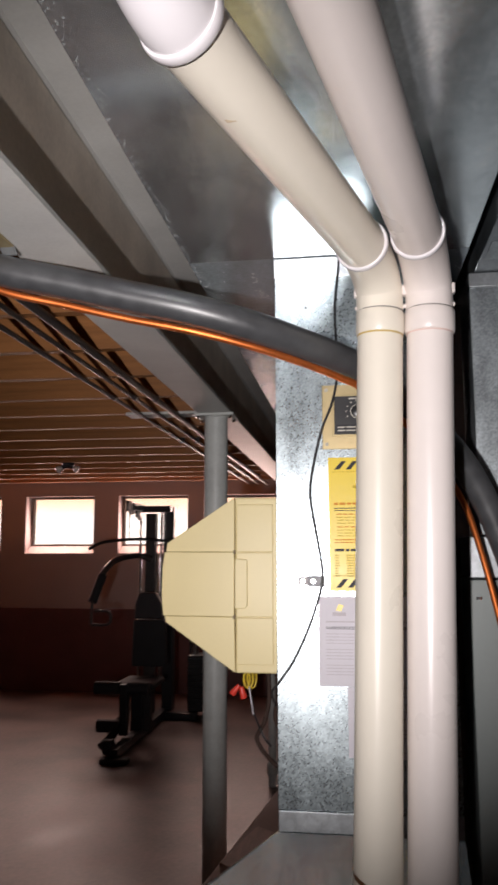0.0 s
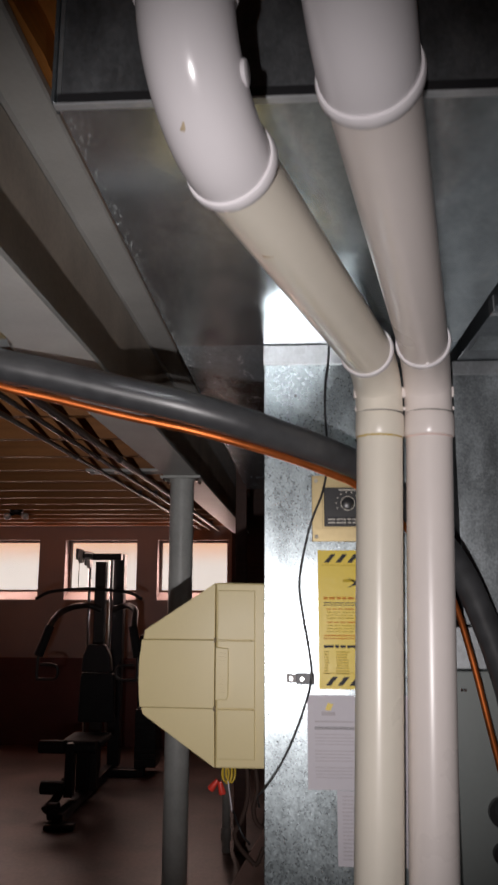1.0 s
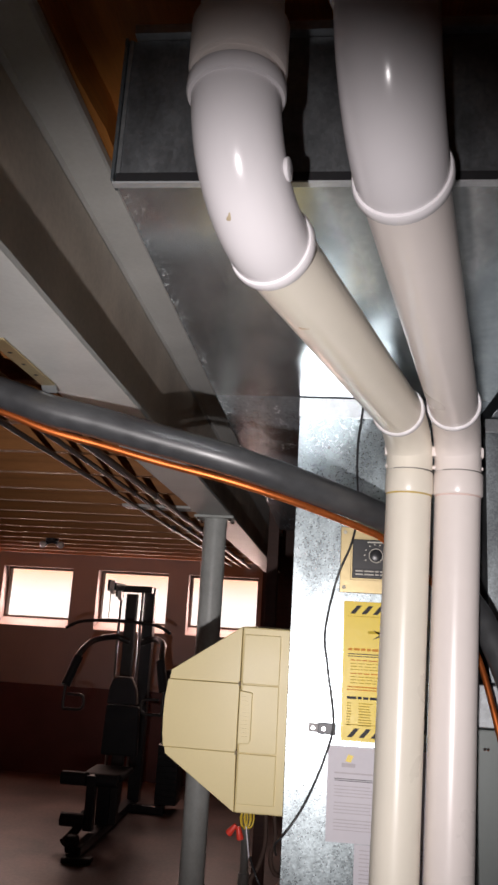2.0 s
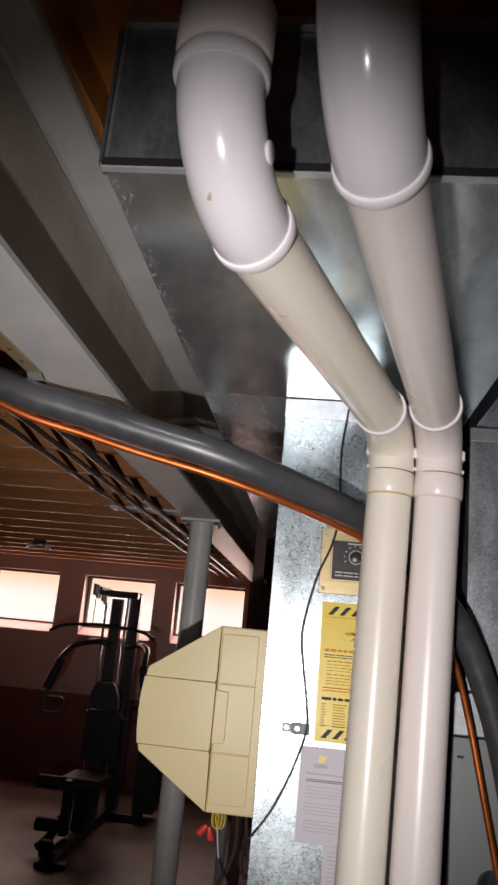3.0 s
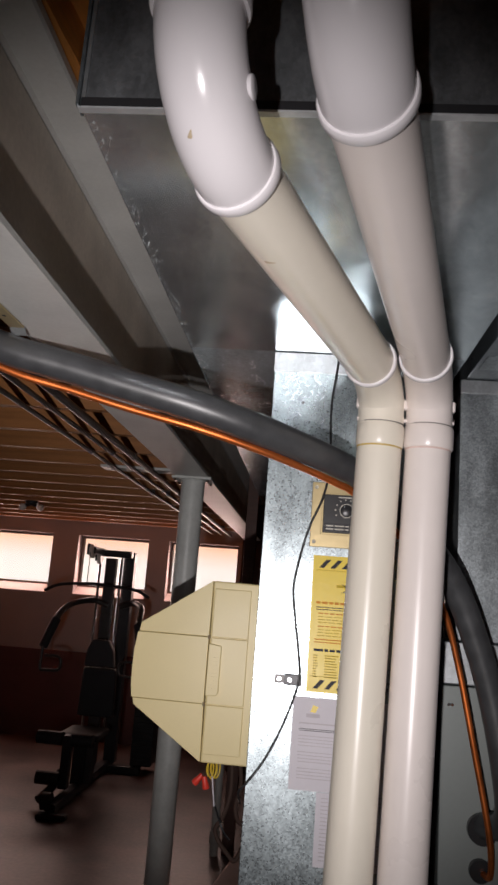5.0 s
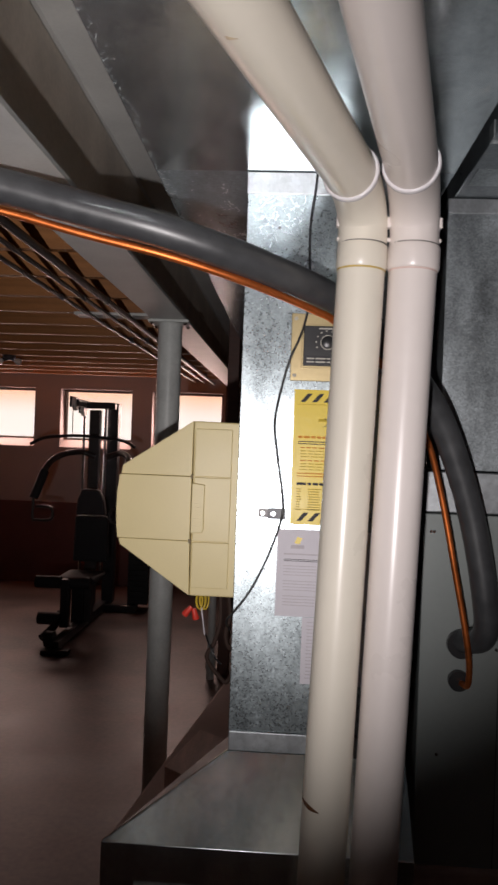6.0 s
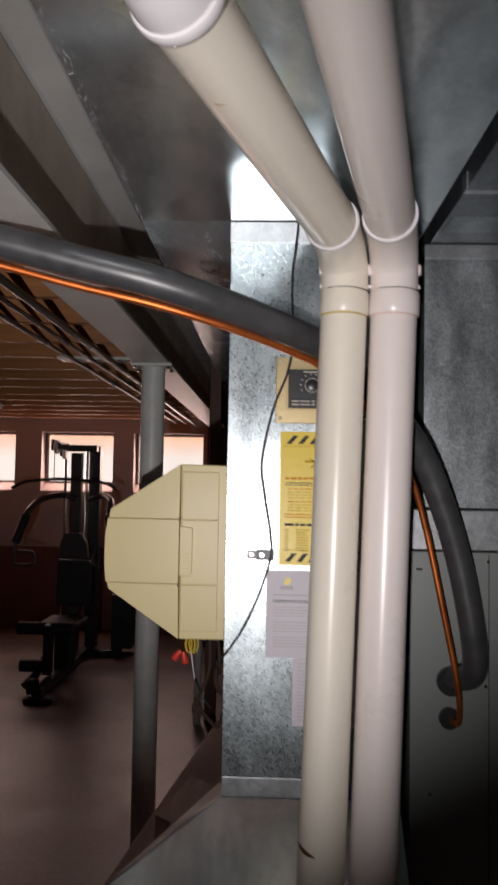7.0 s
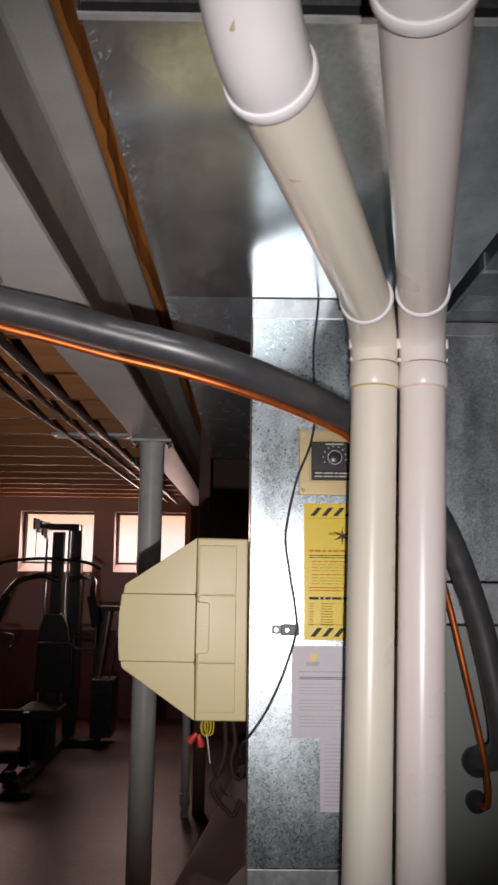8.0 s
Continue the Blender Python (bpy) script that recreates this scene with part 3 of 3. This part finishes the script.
for line in CORDS:
    part("dark_cord", tube(smooth_line(line), 0.0058, 12), M_CORD, leads, "dark brown cord", smooth=True)
part("black_cord", tube(smooth_line([(-0.215, 2.06, 0.985), (-0.205, 2.08, 0.95), (-0.19, 2.08, 0.92), (-0.175, 2.09, 0.9)]), 0.0026, 10), M_BLACK, leads, smooth=True)

# ---- on the drop duct ----
F = PY - 0.0005
plate = thing("humidistat", "black dial humidistat on a tan metal plate", "humidistat", (0.05, F, 1.64))
part("backplate", box(-0.016, 0.135, F - 0.004, F, 1.64, 1.792, 0.0015), M_BRASS, plate)
part("bezel", box(0.008, 0.118, F - 0.006, F - 0.003, 1.67, 1.768, 0.001), M_BRASS, plate)
part("face", box(0.012, 0.114, F - 0.009, F - 0.005, 1.674, 1.764, 0.0015), M_BLACK, plate)
part("name_strip", box(0.016, 0.11, F - 0.0096, F - 0.0088, 1.678, 1.697), M_BLACKM, plate)
for k in range(2):
    for a, b in ((0.02, 0.037), (0.04, 0.062), (0.065, 0.073), (0.076, 0.1)):
        part("text_bar", box(a, b, F - 0.0102, F - 0.0095, 1.6815 + 0.0075 * k, 1.6845 + 0.0075 * k), M_SILVER, plate)
part("text_bar", box(0.046, 0.086, F - 0.0102, F - 0.0088, 1.7565, 1.7595), M_SILVER, plate)
part("dial_ring", tube([(0.066, F - 0.008, 1.727), (0.066, F - 0.0125, 1.727)], 0.0165, 32), M_SILVER, plate, smooth=True)
part("dial", tube([(0.066, F - 0.008, 1.727), (0.066, F - 0.015, 1.727), (0.066, F - 0.0165, 1.727)], [0.0155, 0.0145, 0.012], 32), M_BLACK, plate, smooth=True)
for k in range(9):
    a = radians(205 - k * 27)
    c = (0.066 + 0.026 * math.cos(a), 1.727 + 0.026 * math.sin(a))
    part("scale_mark", box(c[0] - 0.0016, c[0] + 0.0016, F - 0.0098, F - 0.0088, c[1] - 0.0013, c[1] + 0.0013), M_SILVER, plate)
for x in (-0.006, 0.125):
    for z in (1.652, 1.78):
        part("screw", tube([(x, F - 0.004, z), (x, F - 0.006, z), (x, F - 0.0068, z)], [0.0045, 0.004, 0.002], 12), M_SILVER, plate)

# yellow service label
lab = thing("service_label", "yellow service label with black hazard stripes", "label", (0.09, F, 1.317))
LX0, LX1, LZ0, LZ1 = -0.004, 0.158, 1.317, 1.621
part("sheet", box(LX0, LX1, F - 0.0012, F, LZ0, LZ1), M_YELLOW, lab)
L1, L2 = F - 0.0022, F - 0.001
for zz in (LZ1 - 0.028, LZ0 + 0.008):
    for k in range(5):
        x = LX0 + 0.014 + k * 0.026
        part("stripe", prism([(x, zz), (x + 0.011, zz), (x + 0.027, zz + 0.019), (x + 0.016, zz + 0.019)], "y", L1, L2), M_INK, lab)
for z in (LZ1 - 0.034, LZ0 + 0.034):
    part("rule", box(LX0 + 0.008, LX1 - 0.008, L1, L2, z, z + 0.0012), M_OCHRE, lab)
part("logo", prism([(0.083 + (0.024 if k % 2 else 0.005) * math.cos(k * math.pi / 6), 1.548 + (0.022 if k % 2 else 0.005) * math.sin(k * math.pi / 6)) for k in range(12)], "y", L1, L2), M_INK, lab, "dark star-shaped mark")
part("logo", box(0.052, 0.078, L1, L2, 1.55, 1.556), M_OCHRE, lab)
random.seed(4)
for z, h, m, n in ((1.5115, 0.0065, M_REDINK, 1), (1.503, 0.0022, M_INK, 1), (1.498, 0.002, M_INK, 1), (1.489, 0.003, M_REDINK, 2), (1.482, 0.0022, M_OCHRE, 3), (1.4755, 0.0022, M_OCHRE, 3), (1.469, 0.0022, M_OCHRE, 3), (1.46, 0.003, M_REDINK, 2), (1.453, 0.0022, M_OCHRE, 3), (1.4465, 0.0022, M_OCHRE, 3), (1.44, 0.0022, M_OCHRE, 3), (1.431, 0.003, M_REDINK, 1), (1.425, 0.0025, M_REDINK, 1), (1.406, 0.007, M_INK, 1)):
    x = LX0 + 0.012 + (0.0 if n == 1 else 0.006)
    end = LX1 - 0.016 - random.random() * 0.02
    while x < end:
        # one bar for each word
        w = min(end - x, random.uniform(0.008, 0.022) if n > 1 or h > 0.004 else 0.2)
        part("text_bar", box(x, x + w, L1, L2, z, z + h * 0.8), m, lab)
        x += w + 0.003
for k in range(9):
    for x, w in ((LX0 + 0.012, 0.01), (LX0 + 0.038, 0.03), (LX0 + 0.085, 0.012), (LX0 + 0.114, 0.024)):
        part("text_bar", box(x, x + w * (0.8 + 0.3 * random.random()), L1, L2, 1.396 - k * 0.0058, 1.3982 - k * 0.0058), M_OCHRE, lab)

# papers
sheet = thing("service_paper", "white typed service sheet fixed to the duct", "paper", (0.07, F, 1.109))
part("sheet", box(-0.031, 0.212, F - 0.0011, F, 1.109, 1.305), M_PAPER, sheet)
part("logo", box(0.0, 0.03, F - 0.0019, F - 0.001, 1.262, 1.27), M_GREYINK, sheet)
part("logo", prism([(0.008, 1.274), (0.02, 1.272), (0.026, 1.286), (0.014, 1.289)], "y", F - 0.0019, F - 0.001), M_YELLOW, sheet)
for k, z in enumerate((1.248, 1.237, 1.2335)):
    part("text_bar", box(-0.015, 0.17, F - 0.0019, F - 0.001, z, z + (0.0012 if k else 0.003)), M_INK if k else M_GREYINK, sheet)
for k in range(15):
    if k % 5 != 4:
        part("text_bar", box(-0.015, 0.06 + 0.1 * random.random(), F - 0.0019, F - 0.001, 1.222 - k * 0.0068, 1.2236 - k * 0.0068), M_GREYINK, sheet)
low_sheet = thing("lower_paper", "white printed sheet half under the upper one", "paper", (0.1, F, 0.96))
part("sheet", box(0.031, 0.2, F - 0.0009, F, 0.958, 1.108), M_PAPER, low_sheet)
for k in range(17):
    part("text_bar", box(0.042, 0.19 - 0.05 * random.random(), F - 0.0017, F - 0.0008, 1.096 - k * 0.0078, 1.0978 - k * 0.0078), M_GREYINK, low_sheet)

clip = thing("cable_bracket", "small black metal bracket holding the cable", "bracket", (-0.045, F, 1.33))
part("tab", box(-0.076, -0.04, F - 0.0015, F, 1.33, 1.349, 0.0005), M_IRON, clip)
part("saddle", box(-0.055, -0.015, F - 0.0055, F - 0.0014, 1.327, 1.351, 0.0012), M_BLACKM, clip)
for x, y in ((-0.042, 0.0055), (-0.066, 0.0015)):
    part("screw", tube([(x, F - y, 1.339), (x, F - y - 0.0013, 1.339)], 0.0045, 12), M_CHROME, clip)

cable = thing("control_cable", "thin black control cable down the duct", "cable", (0, F - 0.005, 1.1))
CAB = [(0.03, 1.772, 2.108), (0.027, 1.77, 2.07), (0.019, 1.772, 2.0), (0.018, 1.773, 1.94), (0.021, 1.772, 1.87), (0.02, 1.77, 1.81), (0.008, 1.766, 1.75), (-0.016, 1.768, 1.69), (-0.03, 1.772, 1.64), (-0.043, 1.773, 1.575), (-0.046, 1.773, 1.53), (-0.036, 1.773, 1.46), (-0.026, 1.773, 1.4), (-0.021, 1.767, 1.345), (-0.034, 1.772, 1.29), (-0.06, 1.773, 1.22), (-0.09, 1.773, 1.16), (-0.122, 1.772, 1.115), (-0.14, 1.79, 1.09), (-0.142, 1.9, 1.04)]
part("sheath", tube(smooth_line(CAB, 6), 0.0027, 10), M_BLACK, cable, smooth=True)

random.seed(9)
SCREWS = [(-0.051, 1.984), (0.08, 2.085), (0.1, 0.87)]
for x, z in SCREWS:
    part("screw", tube([(x, F - 0.004 if z > 2.06 else F, z), (x, (F - 0.004 if z > 2.06 else F) - 0.0025, z)], 0.0036, 10), M_IRON, drop)
# dark specks painting the speckled border of the torch highlight on the spangle
for k in range(70):
    x, z, r = random.uniform(-0.12, -0.012), random.gauss(1.3, 0.09), random.uniform(0.0006, 0.0018)
    part("speck", tube([(x, F + 0.0002, z), (x, F - 0.0006, z)], r, 6), M_BLACKM, drop)

# ---- furnace details ----
for x, z in ((0.352, 1.29), (0.36, 1.29), (0.53, 1.312), (0.524, 1.0), (0.385, 0.73)):
    part("screw", tube([(x, 2.0, z), (x, 1.996, z)], 0.004, 10), M_CHROME, coil)
part("door_seam", box(0.5315, 0.5335, 1.9985, 2.0, 0.3, 1.33), M_IRON, coil)
part("plenum_cleat", box(0.364, 1.1, 1.99, 2.0, 2.09, 2.128, 0.002), M_GALV_EDGE, coil)

# full-height board added for the gap's black shade; real wood only low down
backing = thing("gap_shade_board", "dark board added to blacken the gap beside the furnace", "board", (0.32, 2.1, 0))
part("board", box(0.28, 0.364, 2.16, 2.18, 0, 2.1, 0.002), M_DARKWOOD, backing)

# ---- behind: stud and pipe ----
stud = thing("stud", "dark wooden stud standing on the basement floor", "stud", (-0.39, 4.84, 0))
part("board", box(-0.425, -0.355, 4.8, 4.89, 0, TOP - 0.002, 0.003), M_DARKWOOD, stud)
drain = thing("drain_pipe", "pale vertical pipe beside the wooden stud", "pipe", (-0.468, 4.79, 0))
part("pipe", tube([(-0.468, 4.79, 0), (-0.468, 4.79, 1.22)], 0.024, 20), M_POST, drain, smooth=True)
part("coupling", collar((-0.468, 4.79, 0.1), (0, 0, 1), 0.032, 0.07), M_POST, drain, smooth=True)

# ---- ceiling pipes ----
for name, label, x, z, r, m in (("gas_pipe", "dark iron gas pipe under the joists", -0.805, 2.07, 0.014, M_IRON), ("water_pipe", "thin dark water pipe under the joists", -0.9, 2.078, 0.009, M_IRON), ("conduit", "thin dark electrical conduit under the joists", -0.995, 2.08, 0.009, M_IRON)):
    t = thing(name, label, "pipe", (x, 3, z), "pipes under the joists")
    part("pipe", tube([(x, Y0 + 0.1, z), (x, WALL_Y - 0.05, z)], r, 16), m, t, smooth=True)
    for y in (2.35, 4.6):
        part("coupling", collar((x, y - 0.2 if y > 4 else 3.2, z), (0, 1, 0), r + 0.002, 0.04, 0.001), m, t, smooth=True)
        part("strap", box(x - r - 0.004, x + r + 0.004, y + 2.2, y + 2.22, z - r - 0.002, 2.102), m, t)
pale = thing("nailing_strip", "pale board nailed under a ceiling joist", "board", (-0.85, 3.7, 2.09))
part("board", box(-1.08, -0.606, 3.655, 3.765, 2.086, 2.0995, 0.002), M_BEAM, pale)
for x in (-1.0, -0.72):
    part("nail", tube([(x, 3.71, 2.086), (x, 3.71, 2.084)], 0.004, 8), M_CHROME, pale)
holder = thing("lampholder", "twin ceiling lampholder with unlit bulbs", "lamp", (-2.2, 5.74, 2.1))
part("base", tube([(-2.2, 5.74, 2.0995), (-2.2, 5.74, 2.08), (-2.2, 5.74, 2.07)], [0.05, 0.05, 0.03], 24), M_BLACKM, holder, smooth=True)
for s in (-1, 1):
    part("socket", tube([(-2.2, 5.74, 2.08), (-2.2 + s * 0.045, 5.74, 2.066)], 0.016, 14), M_BLACKM, holder, smooth=True)
    part("bulb", tube([(-2.2 + s * k, 5.74, 2.072 - k * 0.3) for k in (0.045, 0.055, 0.07, 0.085, 0.095)], [0.012, 0.02, 0.027, 0.024, 0.008], 18), M_PVC, holder, smooth=True)

# ---- home gym ----
gym = thing("home_gym", "black multi-station home gym with padded seat and press arms", "gym machine", (-1.6, 6.1, 0))
GX, SX = -1.59, -1.52
part("floor_rail", box(GX - 0.035, GX + 0.035, 5.15, 6.68, 0.02, 0.08, 0.006), M_BLACKM, gym)
part("front_foot", prism([(-1.66, 5.08), (-1.47, 5.1), (-1.47, 5.17), (-1.66, 5.17)], "z", 0.0, 0.035, 0.008), M_BLACKM, gym)
part("pivot_disc", tube([(-1.66, 5.2, 0.085), (-1.6, 5.2, 0.085)], 0.055, 24), M_PAD, gym, smooth=True)
part("rear_foot", box(-1.78, -1.33, 6.44, 6.52, 0.0, 0.06, 0.008), M_BLACKM, gym)
part("foot_cap", box(-1.335, -1.285, 6.435, 6.525, 0.0, 0.066, 0.008), M_PAD, gym)
part("main_upright", box(GX - 0.02, GX + 0.075, 6.52, 6.62, 0.06, 1.79, 0.006), M_BLACKM, gym)
part("front_upright", box(GX - 0.12, GX - 0.03, 6.3, 6.37, 0.08, 1.72, 0.006), M_IRON, gym)
part("guide_rod", tube([(GX - 0.19, 6.4, 0.3), (GX - 0.19, 6.4, 1.78)], 0.013, 12), M_CHROME, gym, "chrome guide rod")
part("guide_rod", tube([(GX - 0.02, 6.45, 0.3), (GX - 0.02, 6.45, 1.76)], 0.013, 12), M_CHROME, gym, "chrome guide rod")
part("top_beam", box(GX - 0.2, GX + 0.08, 6.36, 6.44, 1.735, 1.79, 0.006), M_BLACKM, gym)
part("pulley_arm", box(GX - 0.22, GX - 0.16, 6.1, 6.4, 1.74, 1.8, 0.006), M_BLACKM, gym)
for y, z in ((6.12, 1.76), (6.38, 1.72)):
    p = part("pulley", tube([(GX - 0.205, y, z), (GX - 0.175, y, z)], 0.055, 24), M_PVC, gym, "pale plastic pulley", smooth=True)
    part("pulley_guard", box(GX - 0.225, GX - 0.21, y - 0.05, y + 0.05, z - 0.03, z + 0.06, 0.004), M_BLACKM, p)
part("steel_cable", tube([(GX - 0.19, 6.06, 1.75), (GX - 0.19, 6.06, 1.5)], 0.004, 8), M_CHROME, gym)
part("lat_bar", tube(smooth_line([(SX - 0.6, 6.06, 1.42), (SX - 0.5, 6.06, 1.47), (SX - 0.36, 6.06, 1.49), (SX - 0.19, 6.06, 1.5), (SX, 6.06, 1.49), (SX + 0.16, 6.06, 1.47), (SX + 0.26, 6.06, 1.42)]), 0.013, 12), M_BLACKM, gym, smooth=True)
for s in (-1, 1):
    c = -1.592
    part("press_arm", tube(smooth_line([(c + s * 0.05, 6.28, 1.33), (c + s * 0.17, 6.25, 1.365), (c + s * 0.28, 6.05, 1.335), (c + s * 0.315, 5.87, 1.26), (c + s * 0.33, 5.8, 1.18), (c + s * 0.36, 5.75, 1.06)]), 0.024, 14), M_IRON, gym, smooth=True)
    g = part("grip", tube([(c + s * 0.318, 5.81, 1.22), (c + s * 0.375, 5.74, 1.01)], 0.034, 14), M_PAD, gym, "black foam grip", smooth=True)
    part("handle_loop", tube(smooth_line([(c + s * 0.375, 5.74, 1.01), (c + s * 0.375, 5.73, 0.86), (c + s * 0.34, 5.73, 0.845), (c + s * 0.24, 5.73, 0.85), (c + s * 0.22, 5.73, 0.9), (c + s * 0.245, 5.73, 0.945), (c + s * 0.35, 5.73, 0.95)]), 0.011, 10), M_IRON, g, smooth=True)
part("back_pad", prism([(-1.72, 0.5), (-1.44, 0.5), (-1.45, 0.86), (-1.71, 0.86)], "y", 5.98, 6.06, 0.015), M_PAD, gym, "black vinyl back pad")
part("head_pad", prism([(-1.71, 0.868), (-1.47, 0.868), (-1.485, 0.99), (-1.53, 1.075), (-1.665, 1.075), (-1.7, 0.99)], "y", 5.985, 6.06, 0.015), M_PADGREY, gym, "dark grey upper back pad")
part("pad_bracket", box(GX - 0.12, GX - 0.06, 6.06, 6.32, 0.8, 0.86, 0.004), M_BLACKM, gym)
part("seat", box(GX - 0.15, GX + 0.15, 5.62, 5.98, 0.385, 0.435, 0.02), M_PAD, gym, "black vinyl seat")
part("seat_post", box(GX - 0.05, GX + 0.04, 5.72, 5.82, 0.07, 0.405, 0.004), M_BLACKM, gym)
part("seat_post", box(GX + 0.03, GX + 0.09, 5.76, 5.84, 0.07, 0.405, 0.004), M_IRON, gym)
part("leg_lever", box(GX - 0.055, GX + 0.005, 5.45, 5.52, 0.1, 0.45, 0.004), M_BLACKM, gym)
part("roller", tube([(-1.8, 5.45, 0.165), (-1.64, 5.45, 0.165)], 0.045, 18), M_PAD, gym, "black foam leg roller", smooth=True)
part("roller", tube([(-1.84, 5.5, 0.42), (-1.66, 5.5, 0.42)], 0.045, 18), M_PAD, gym, "black foam leg roller", smooth=True)
part("roller", tube([(-1.6, 5.5, 0.42), (-1.44, 5.5, 0.42)], 0.045, 18), M_PAD, gym, "black foam leg roller", smooth=True)
part("foot_lever", tube(smooth_line([(GX - 0.06, 5.5, 0.2), (GX - 0.08, 5.4, 0.12), (GX - 0.13, 5.3, 0.06)]), 0.03, 12), M_BLACKM, gym, smooth=True)
part("stack_shroud", box(SX + 0.14, SX + 0.32, 6.5, 6.72, 0.06, 0.52, 0.01), M_BLACK, gym)
for k in range(9):
    part("weight_plate", box(SX + 0.145, SX + 0.315, 6.488, 6.5, 0.09 + k * 0.046, 0.128 + k * 0.046, 0.003), M_BLACKM, gym)
for x, r in ((0.185, 0.032), (0.275, 0.012)):
    part("stack_rod", tube([(SX + x, 6.58, 0.52), (SX + x + 0.07, 6.58, 1.07)], r, 16), M_CHROME, gym, "chrome stack rod", smooth=True)
part("stack_top", box(SX + 0.15, SX + 0.37, 6.54, 6.64, 1.07, 1.11, 0.006), M_BLACKM, gym)
part("stack_panel", box(SX + 0.12, SX + 0.2, 6.66, 6.7, 0.5, 1.07, 0.006), M_BLACKM, gym)

board = thing("wooden_block", "pale pinkish wooden block lying on the low plinth", "block", (-0.24, 2.4, 0.45))
part("block", prism([(-0.348, 2.29), (-0.277, 2.59), (-0.126, 2.467), (-0.197, 2.167)], "z", 0.4505, 0.53, 0.003), M_PALEWOOD, board)


def smear(name, material, parent, centre, r, a0, a1, height, label):
    """A thin curved stain on an upright pipe."""
    bm = bmesh.new()
    n = 10
    rows = []
    for i in range(n + 1):
        a = radians(a0 + (a1 - a0) * i / n)
        h = height * math.sin(math.pi * (i + 0.6) / (n + 1.2))
        z = centre[2] - 0.012 * i / n
        rows.append([bm.verts.new((centre[0] + r * math.cos(a), centre[1] + r * math.sin(a), z + s * h)) for s in (-1, 1)])
    for p, q in zip(rows, rows[1:]):
        bm.faces.new((p[0], q[0], q[1], p[1]))
    part(name, bm, material, parent, label)


for ob in [o for o in scene.objects if o.name == "flue_pipe"]:
    smear("stain", M_STAIN, ob, (0.058 + 0.054 * 0.84 / 1.85, 1.5, 0.838), 0.0449, 178, 250, 0.005, "brown drip stain")

pump = thing("condensate_pump", "small pinkish brown pump canister on the plinth", "pump", (-0.13, 3.6, 0.45))
part("canister", tube([(-0.13, 3.6, 0.4505), (-0.13, 3.6, 0.53), (-0.13, 3.6, 0.545)], [0.05, 0.05, 0.035], 24), M_WALL, pump, smooth=True)
part("lid", tube([(-0.13, 3.6, 0.545), (-0.13, 3.6, 0.56)], 0.03, 20), M_BLACK, pump, "black lid", smooth=True)
part("drain_hose", tube(smooth_line([(-0.13, 3.6, 0.555), (-0.1, 3.57, 0.62), (-0.03, 3.55, 0.6), (0.02, 3.6, 0.459)]), 0.005, 10), M_BLACK, pump, "black drain hose", smooth=True)


def blot(name, material, parent, centre, normal, long_axis, size, label):
    """A thin dried smear lying on a curved pipe."""
    n = Vector(normal).normalized()
    u = (Vector(long_axis) - n * n.dot(Vector(long_axis))).normalized()
    v = n.cross(u)
    bm = bmesh.new()
    c = Vector(centre)
    top = bm.verts.new(c + n * 0.0012)
    ring = []
    for k in range(14):
        a = k * math.tau / 14
        r = size * (1 + 0.25 * math.sin(3 * a + 1))
        ring.append(bm.verts.new(c + u * r * math.cos(a) + v * 0.5 * r * math.sin(a) - n * 0.0002))
    for k in range(14):
        bm.faces.new((ring[k], ring[(k + 1) % 14], top))
    part(name, bm, material, parent, label, smooth=True)


pipe_a = [o for o in scene.objects if o.name == "flue_pipe"][0]
blot("cement_smear", M_TANSMEAR, pipe_a, (-0.0869, 0.8821, 1.9283), (-0.1, 0.018, -0.995), (1, 0, 0), 0.007, "tan cement smear")
blot("cement_smear", M_TANSMEAR, pipe_a, (-0.1579, 0.6694, 1.9609), (-0.411, -0.444, -0.796), (0.3, -0.8, 0.4), 0.0055, "tan cement smear")

# moulded lug on the side of the upper elbow
c, n = Vector((-0.1463, 0.6753, 2.0143)), Vector((0.985, -0.17, 0.0))
part("lug", tube([c + n * 0.043, c + n * 0.0488, c + n * 0.05], [0.0125, 0.0125, 0.0105], 18), M_PVC_FITTING, pipe_a, smooth=True)
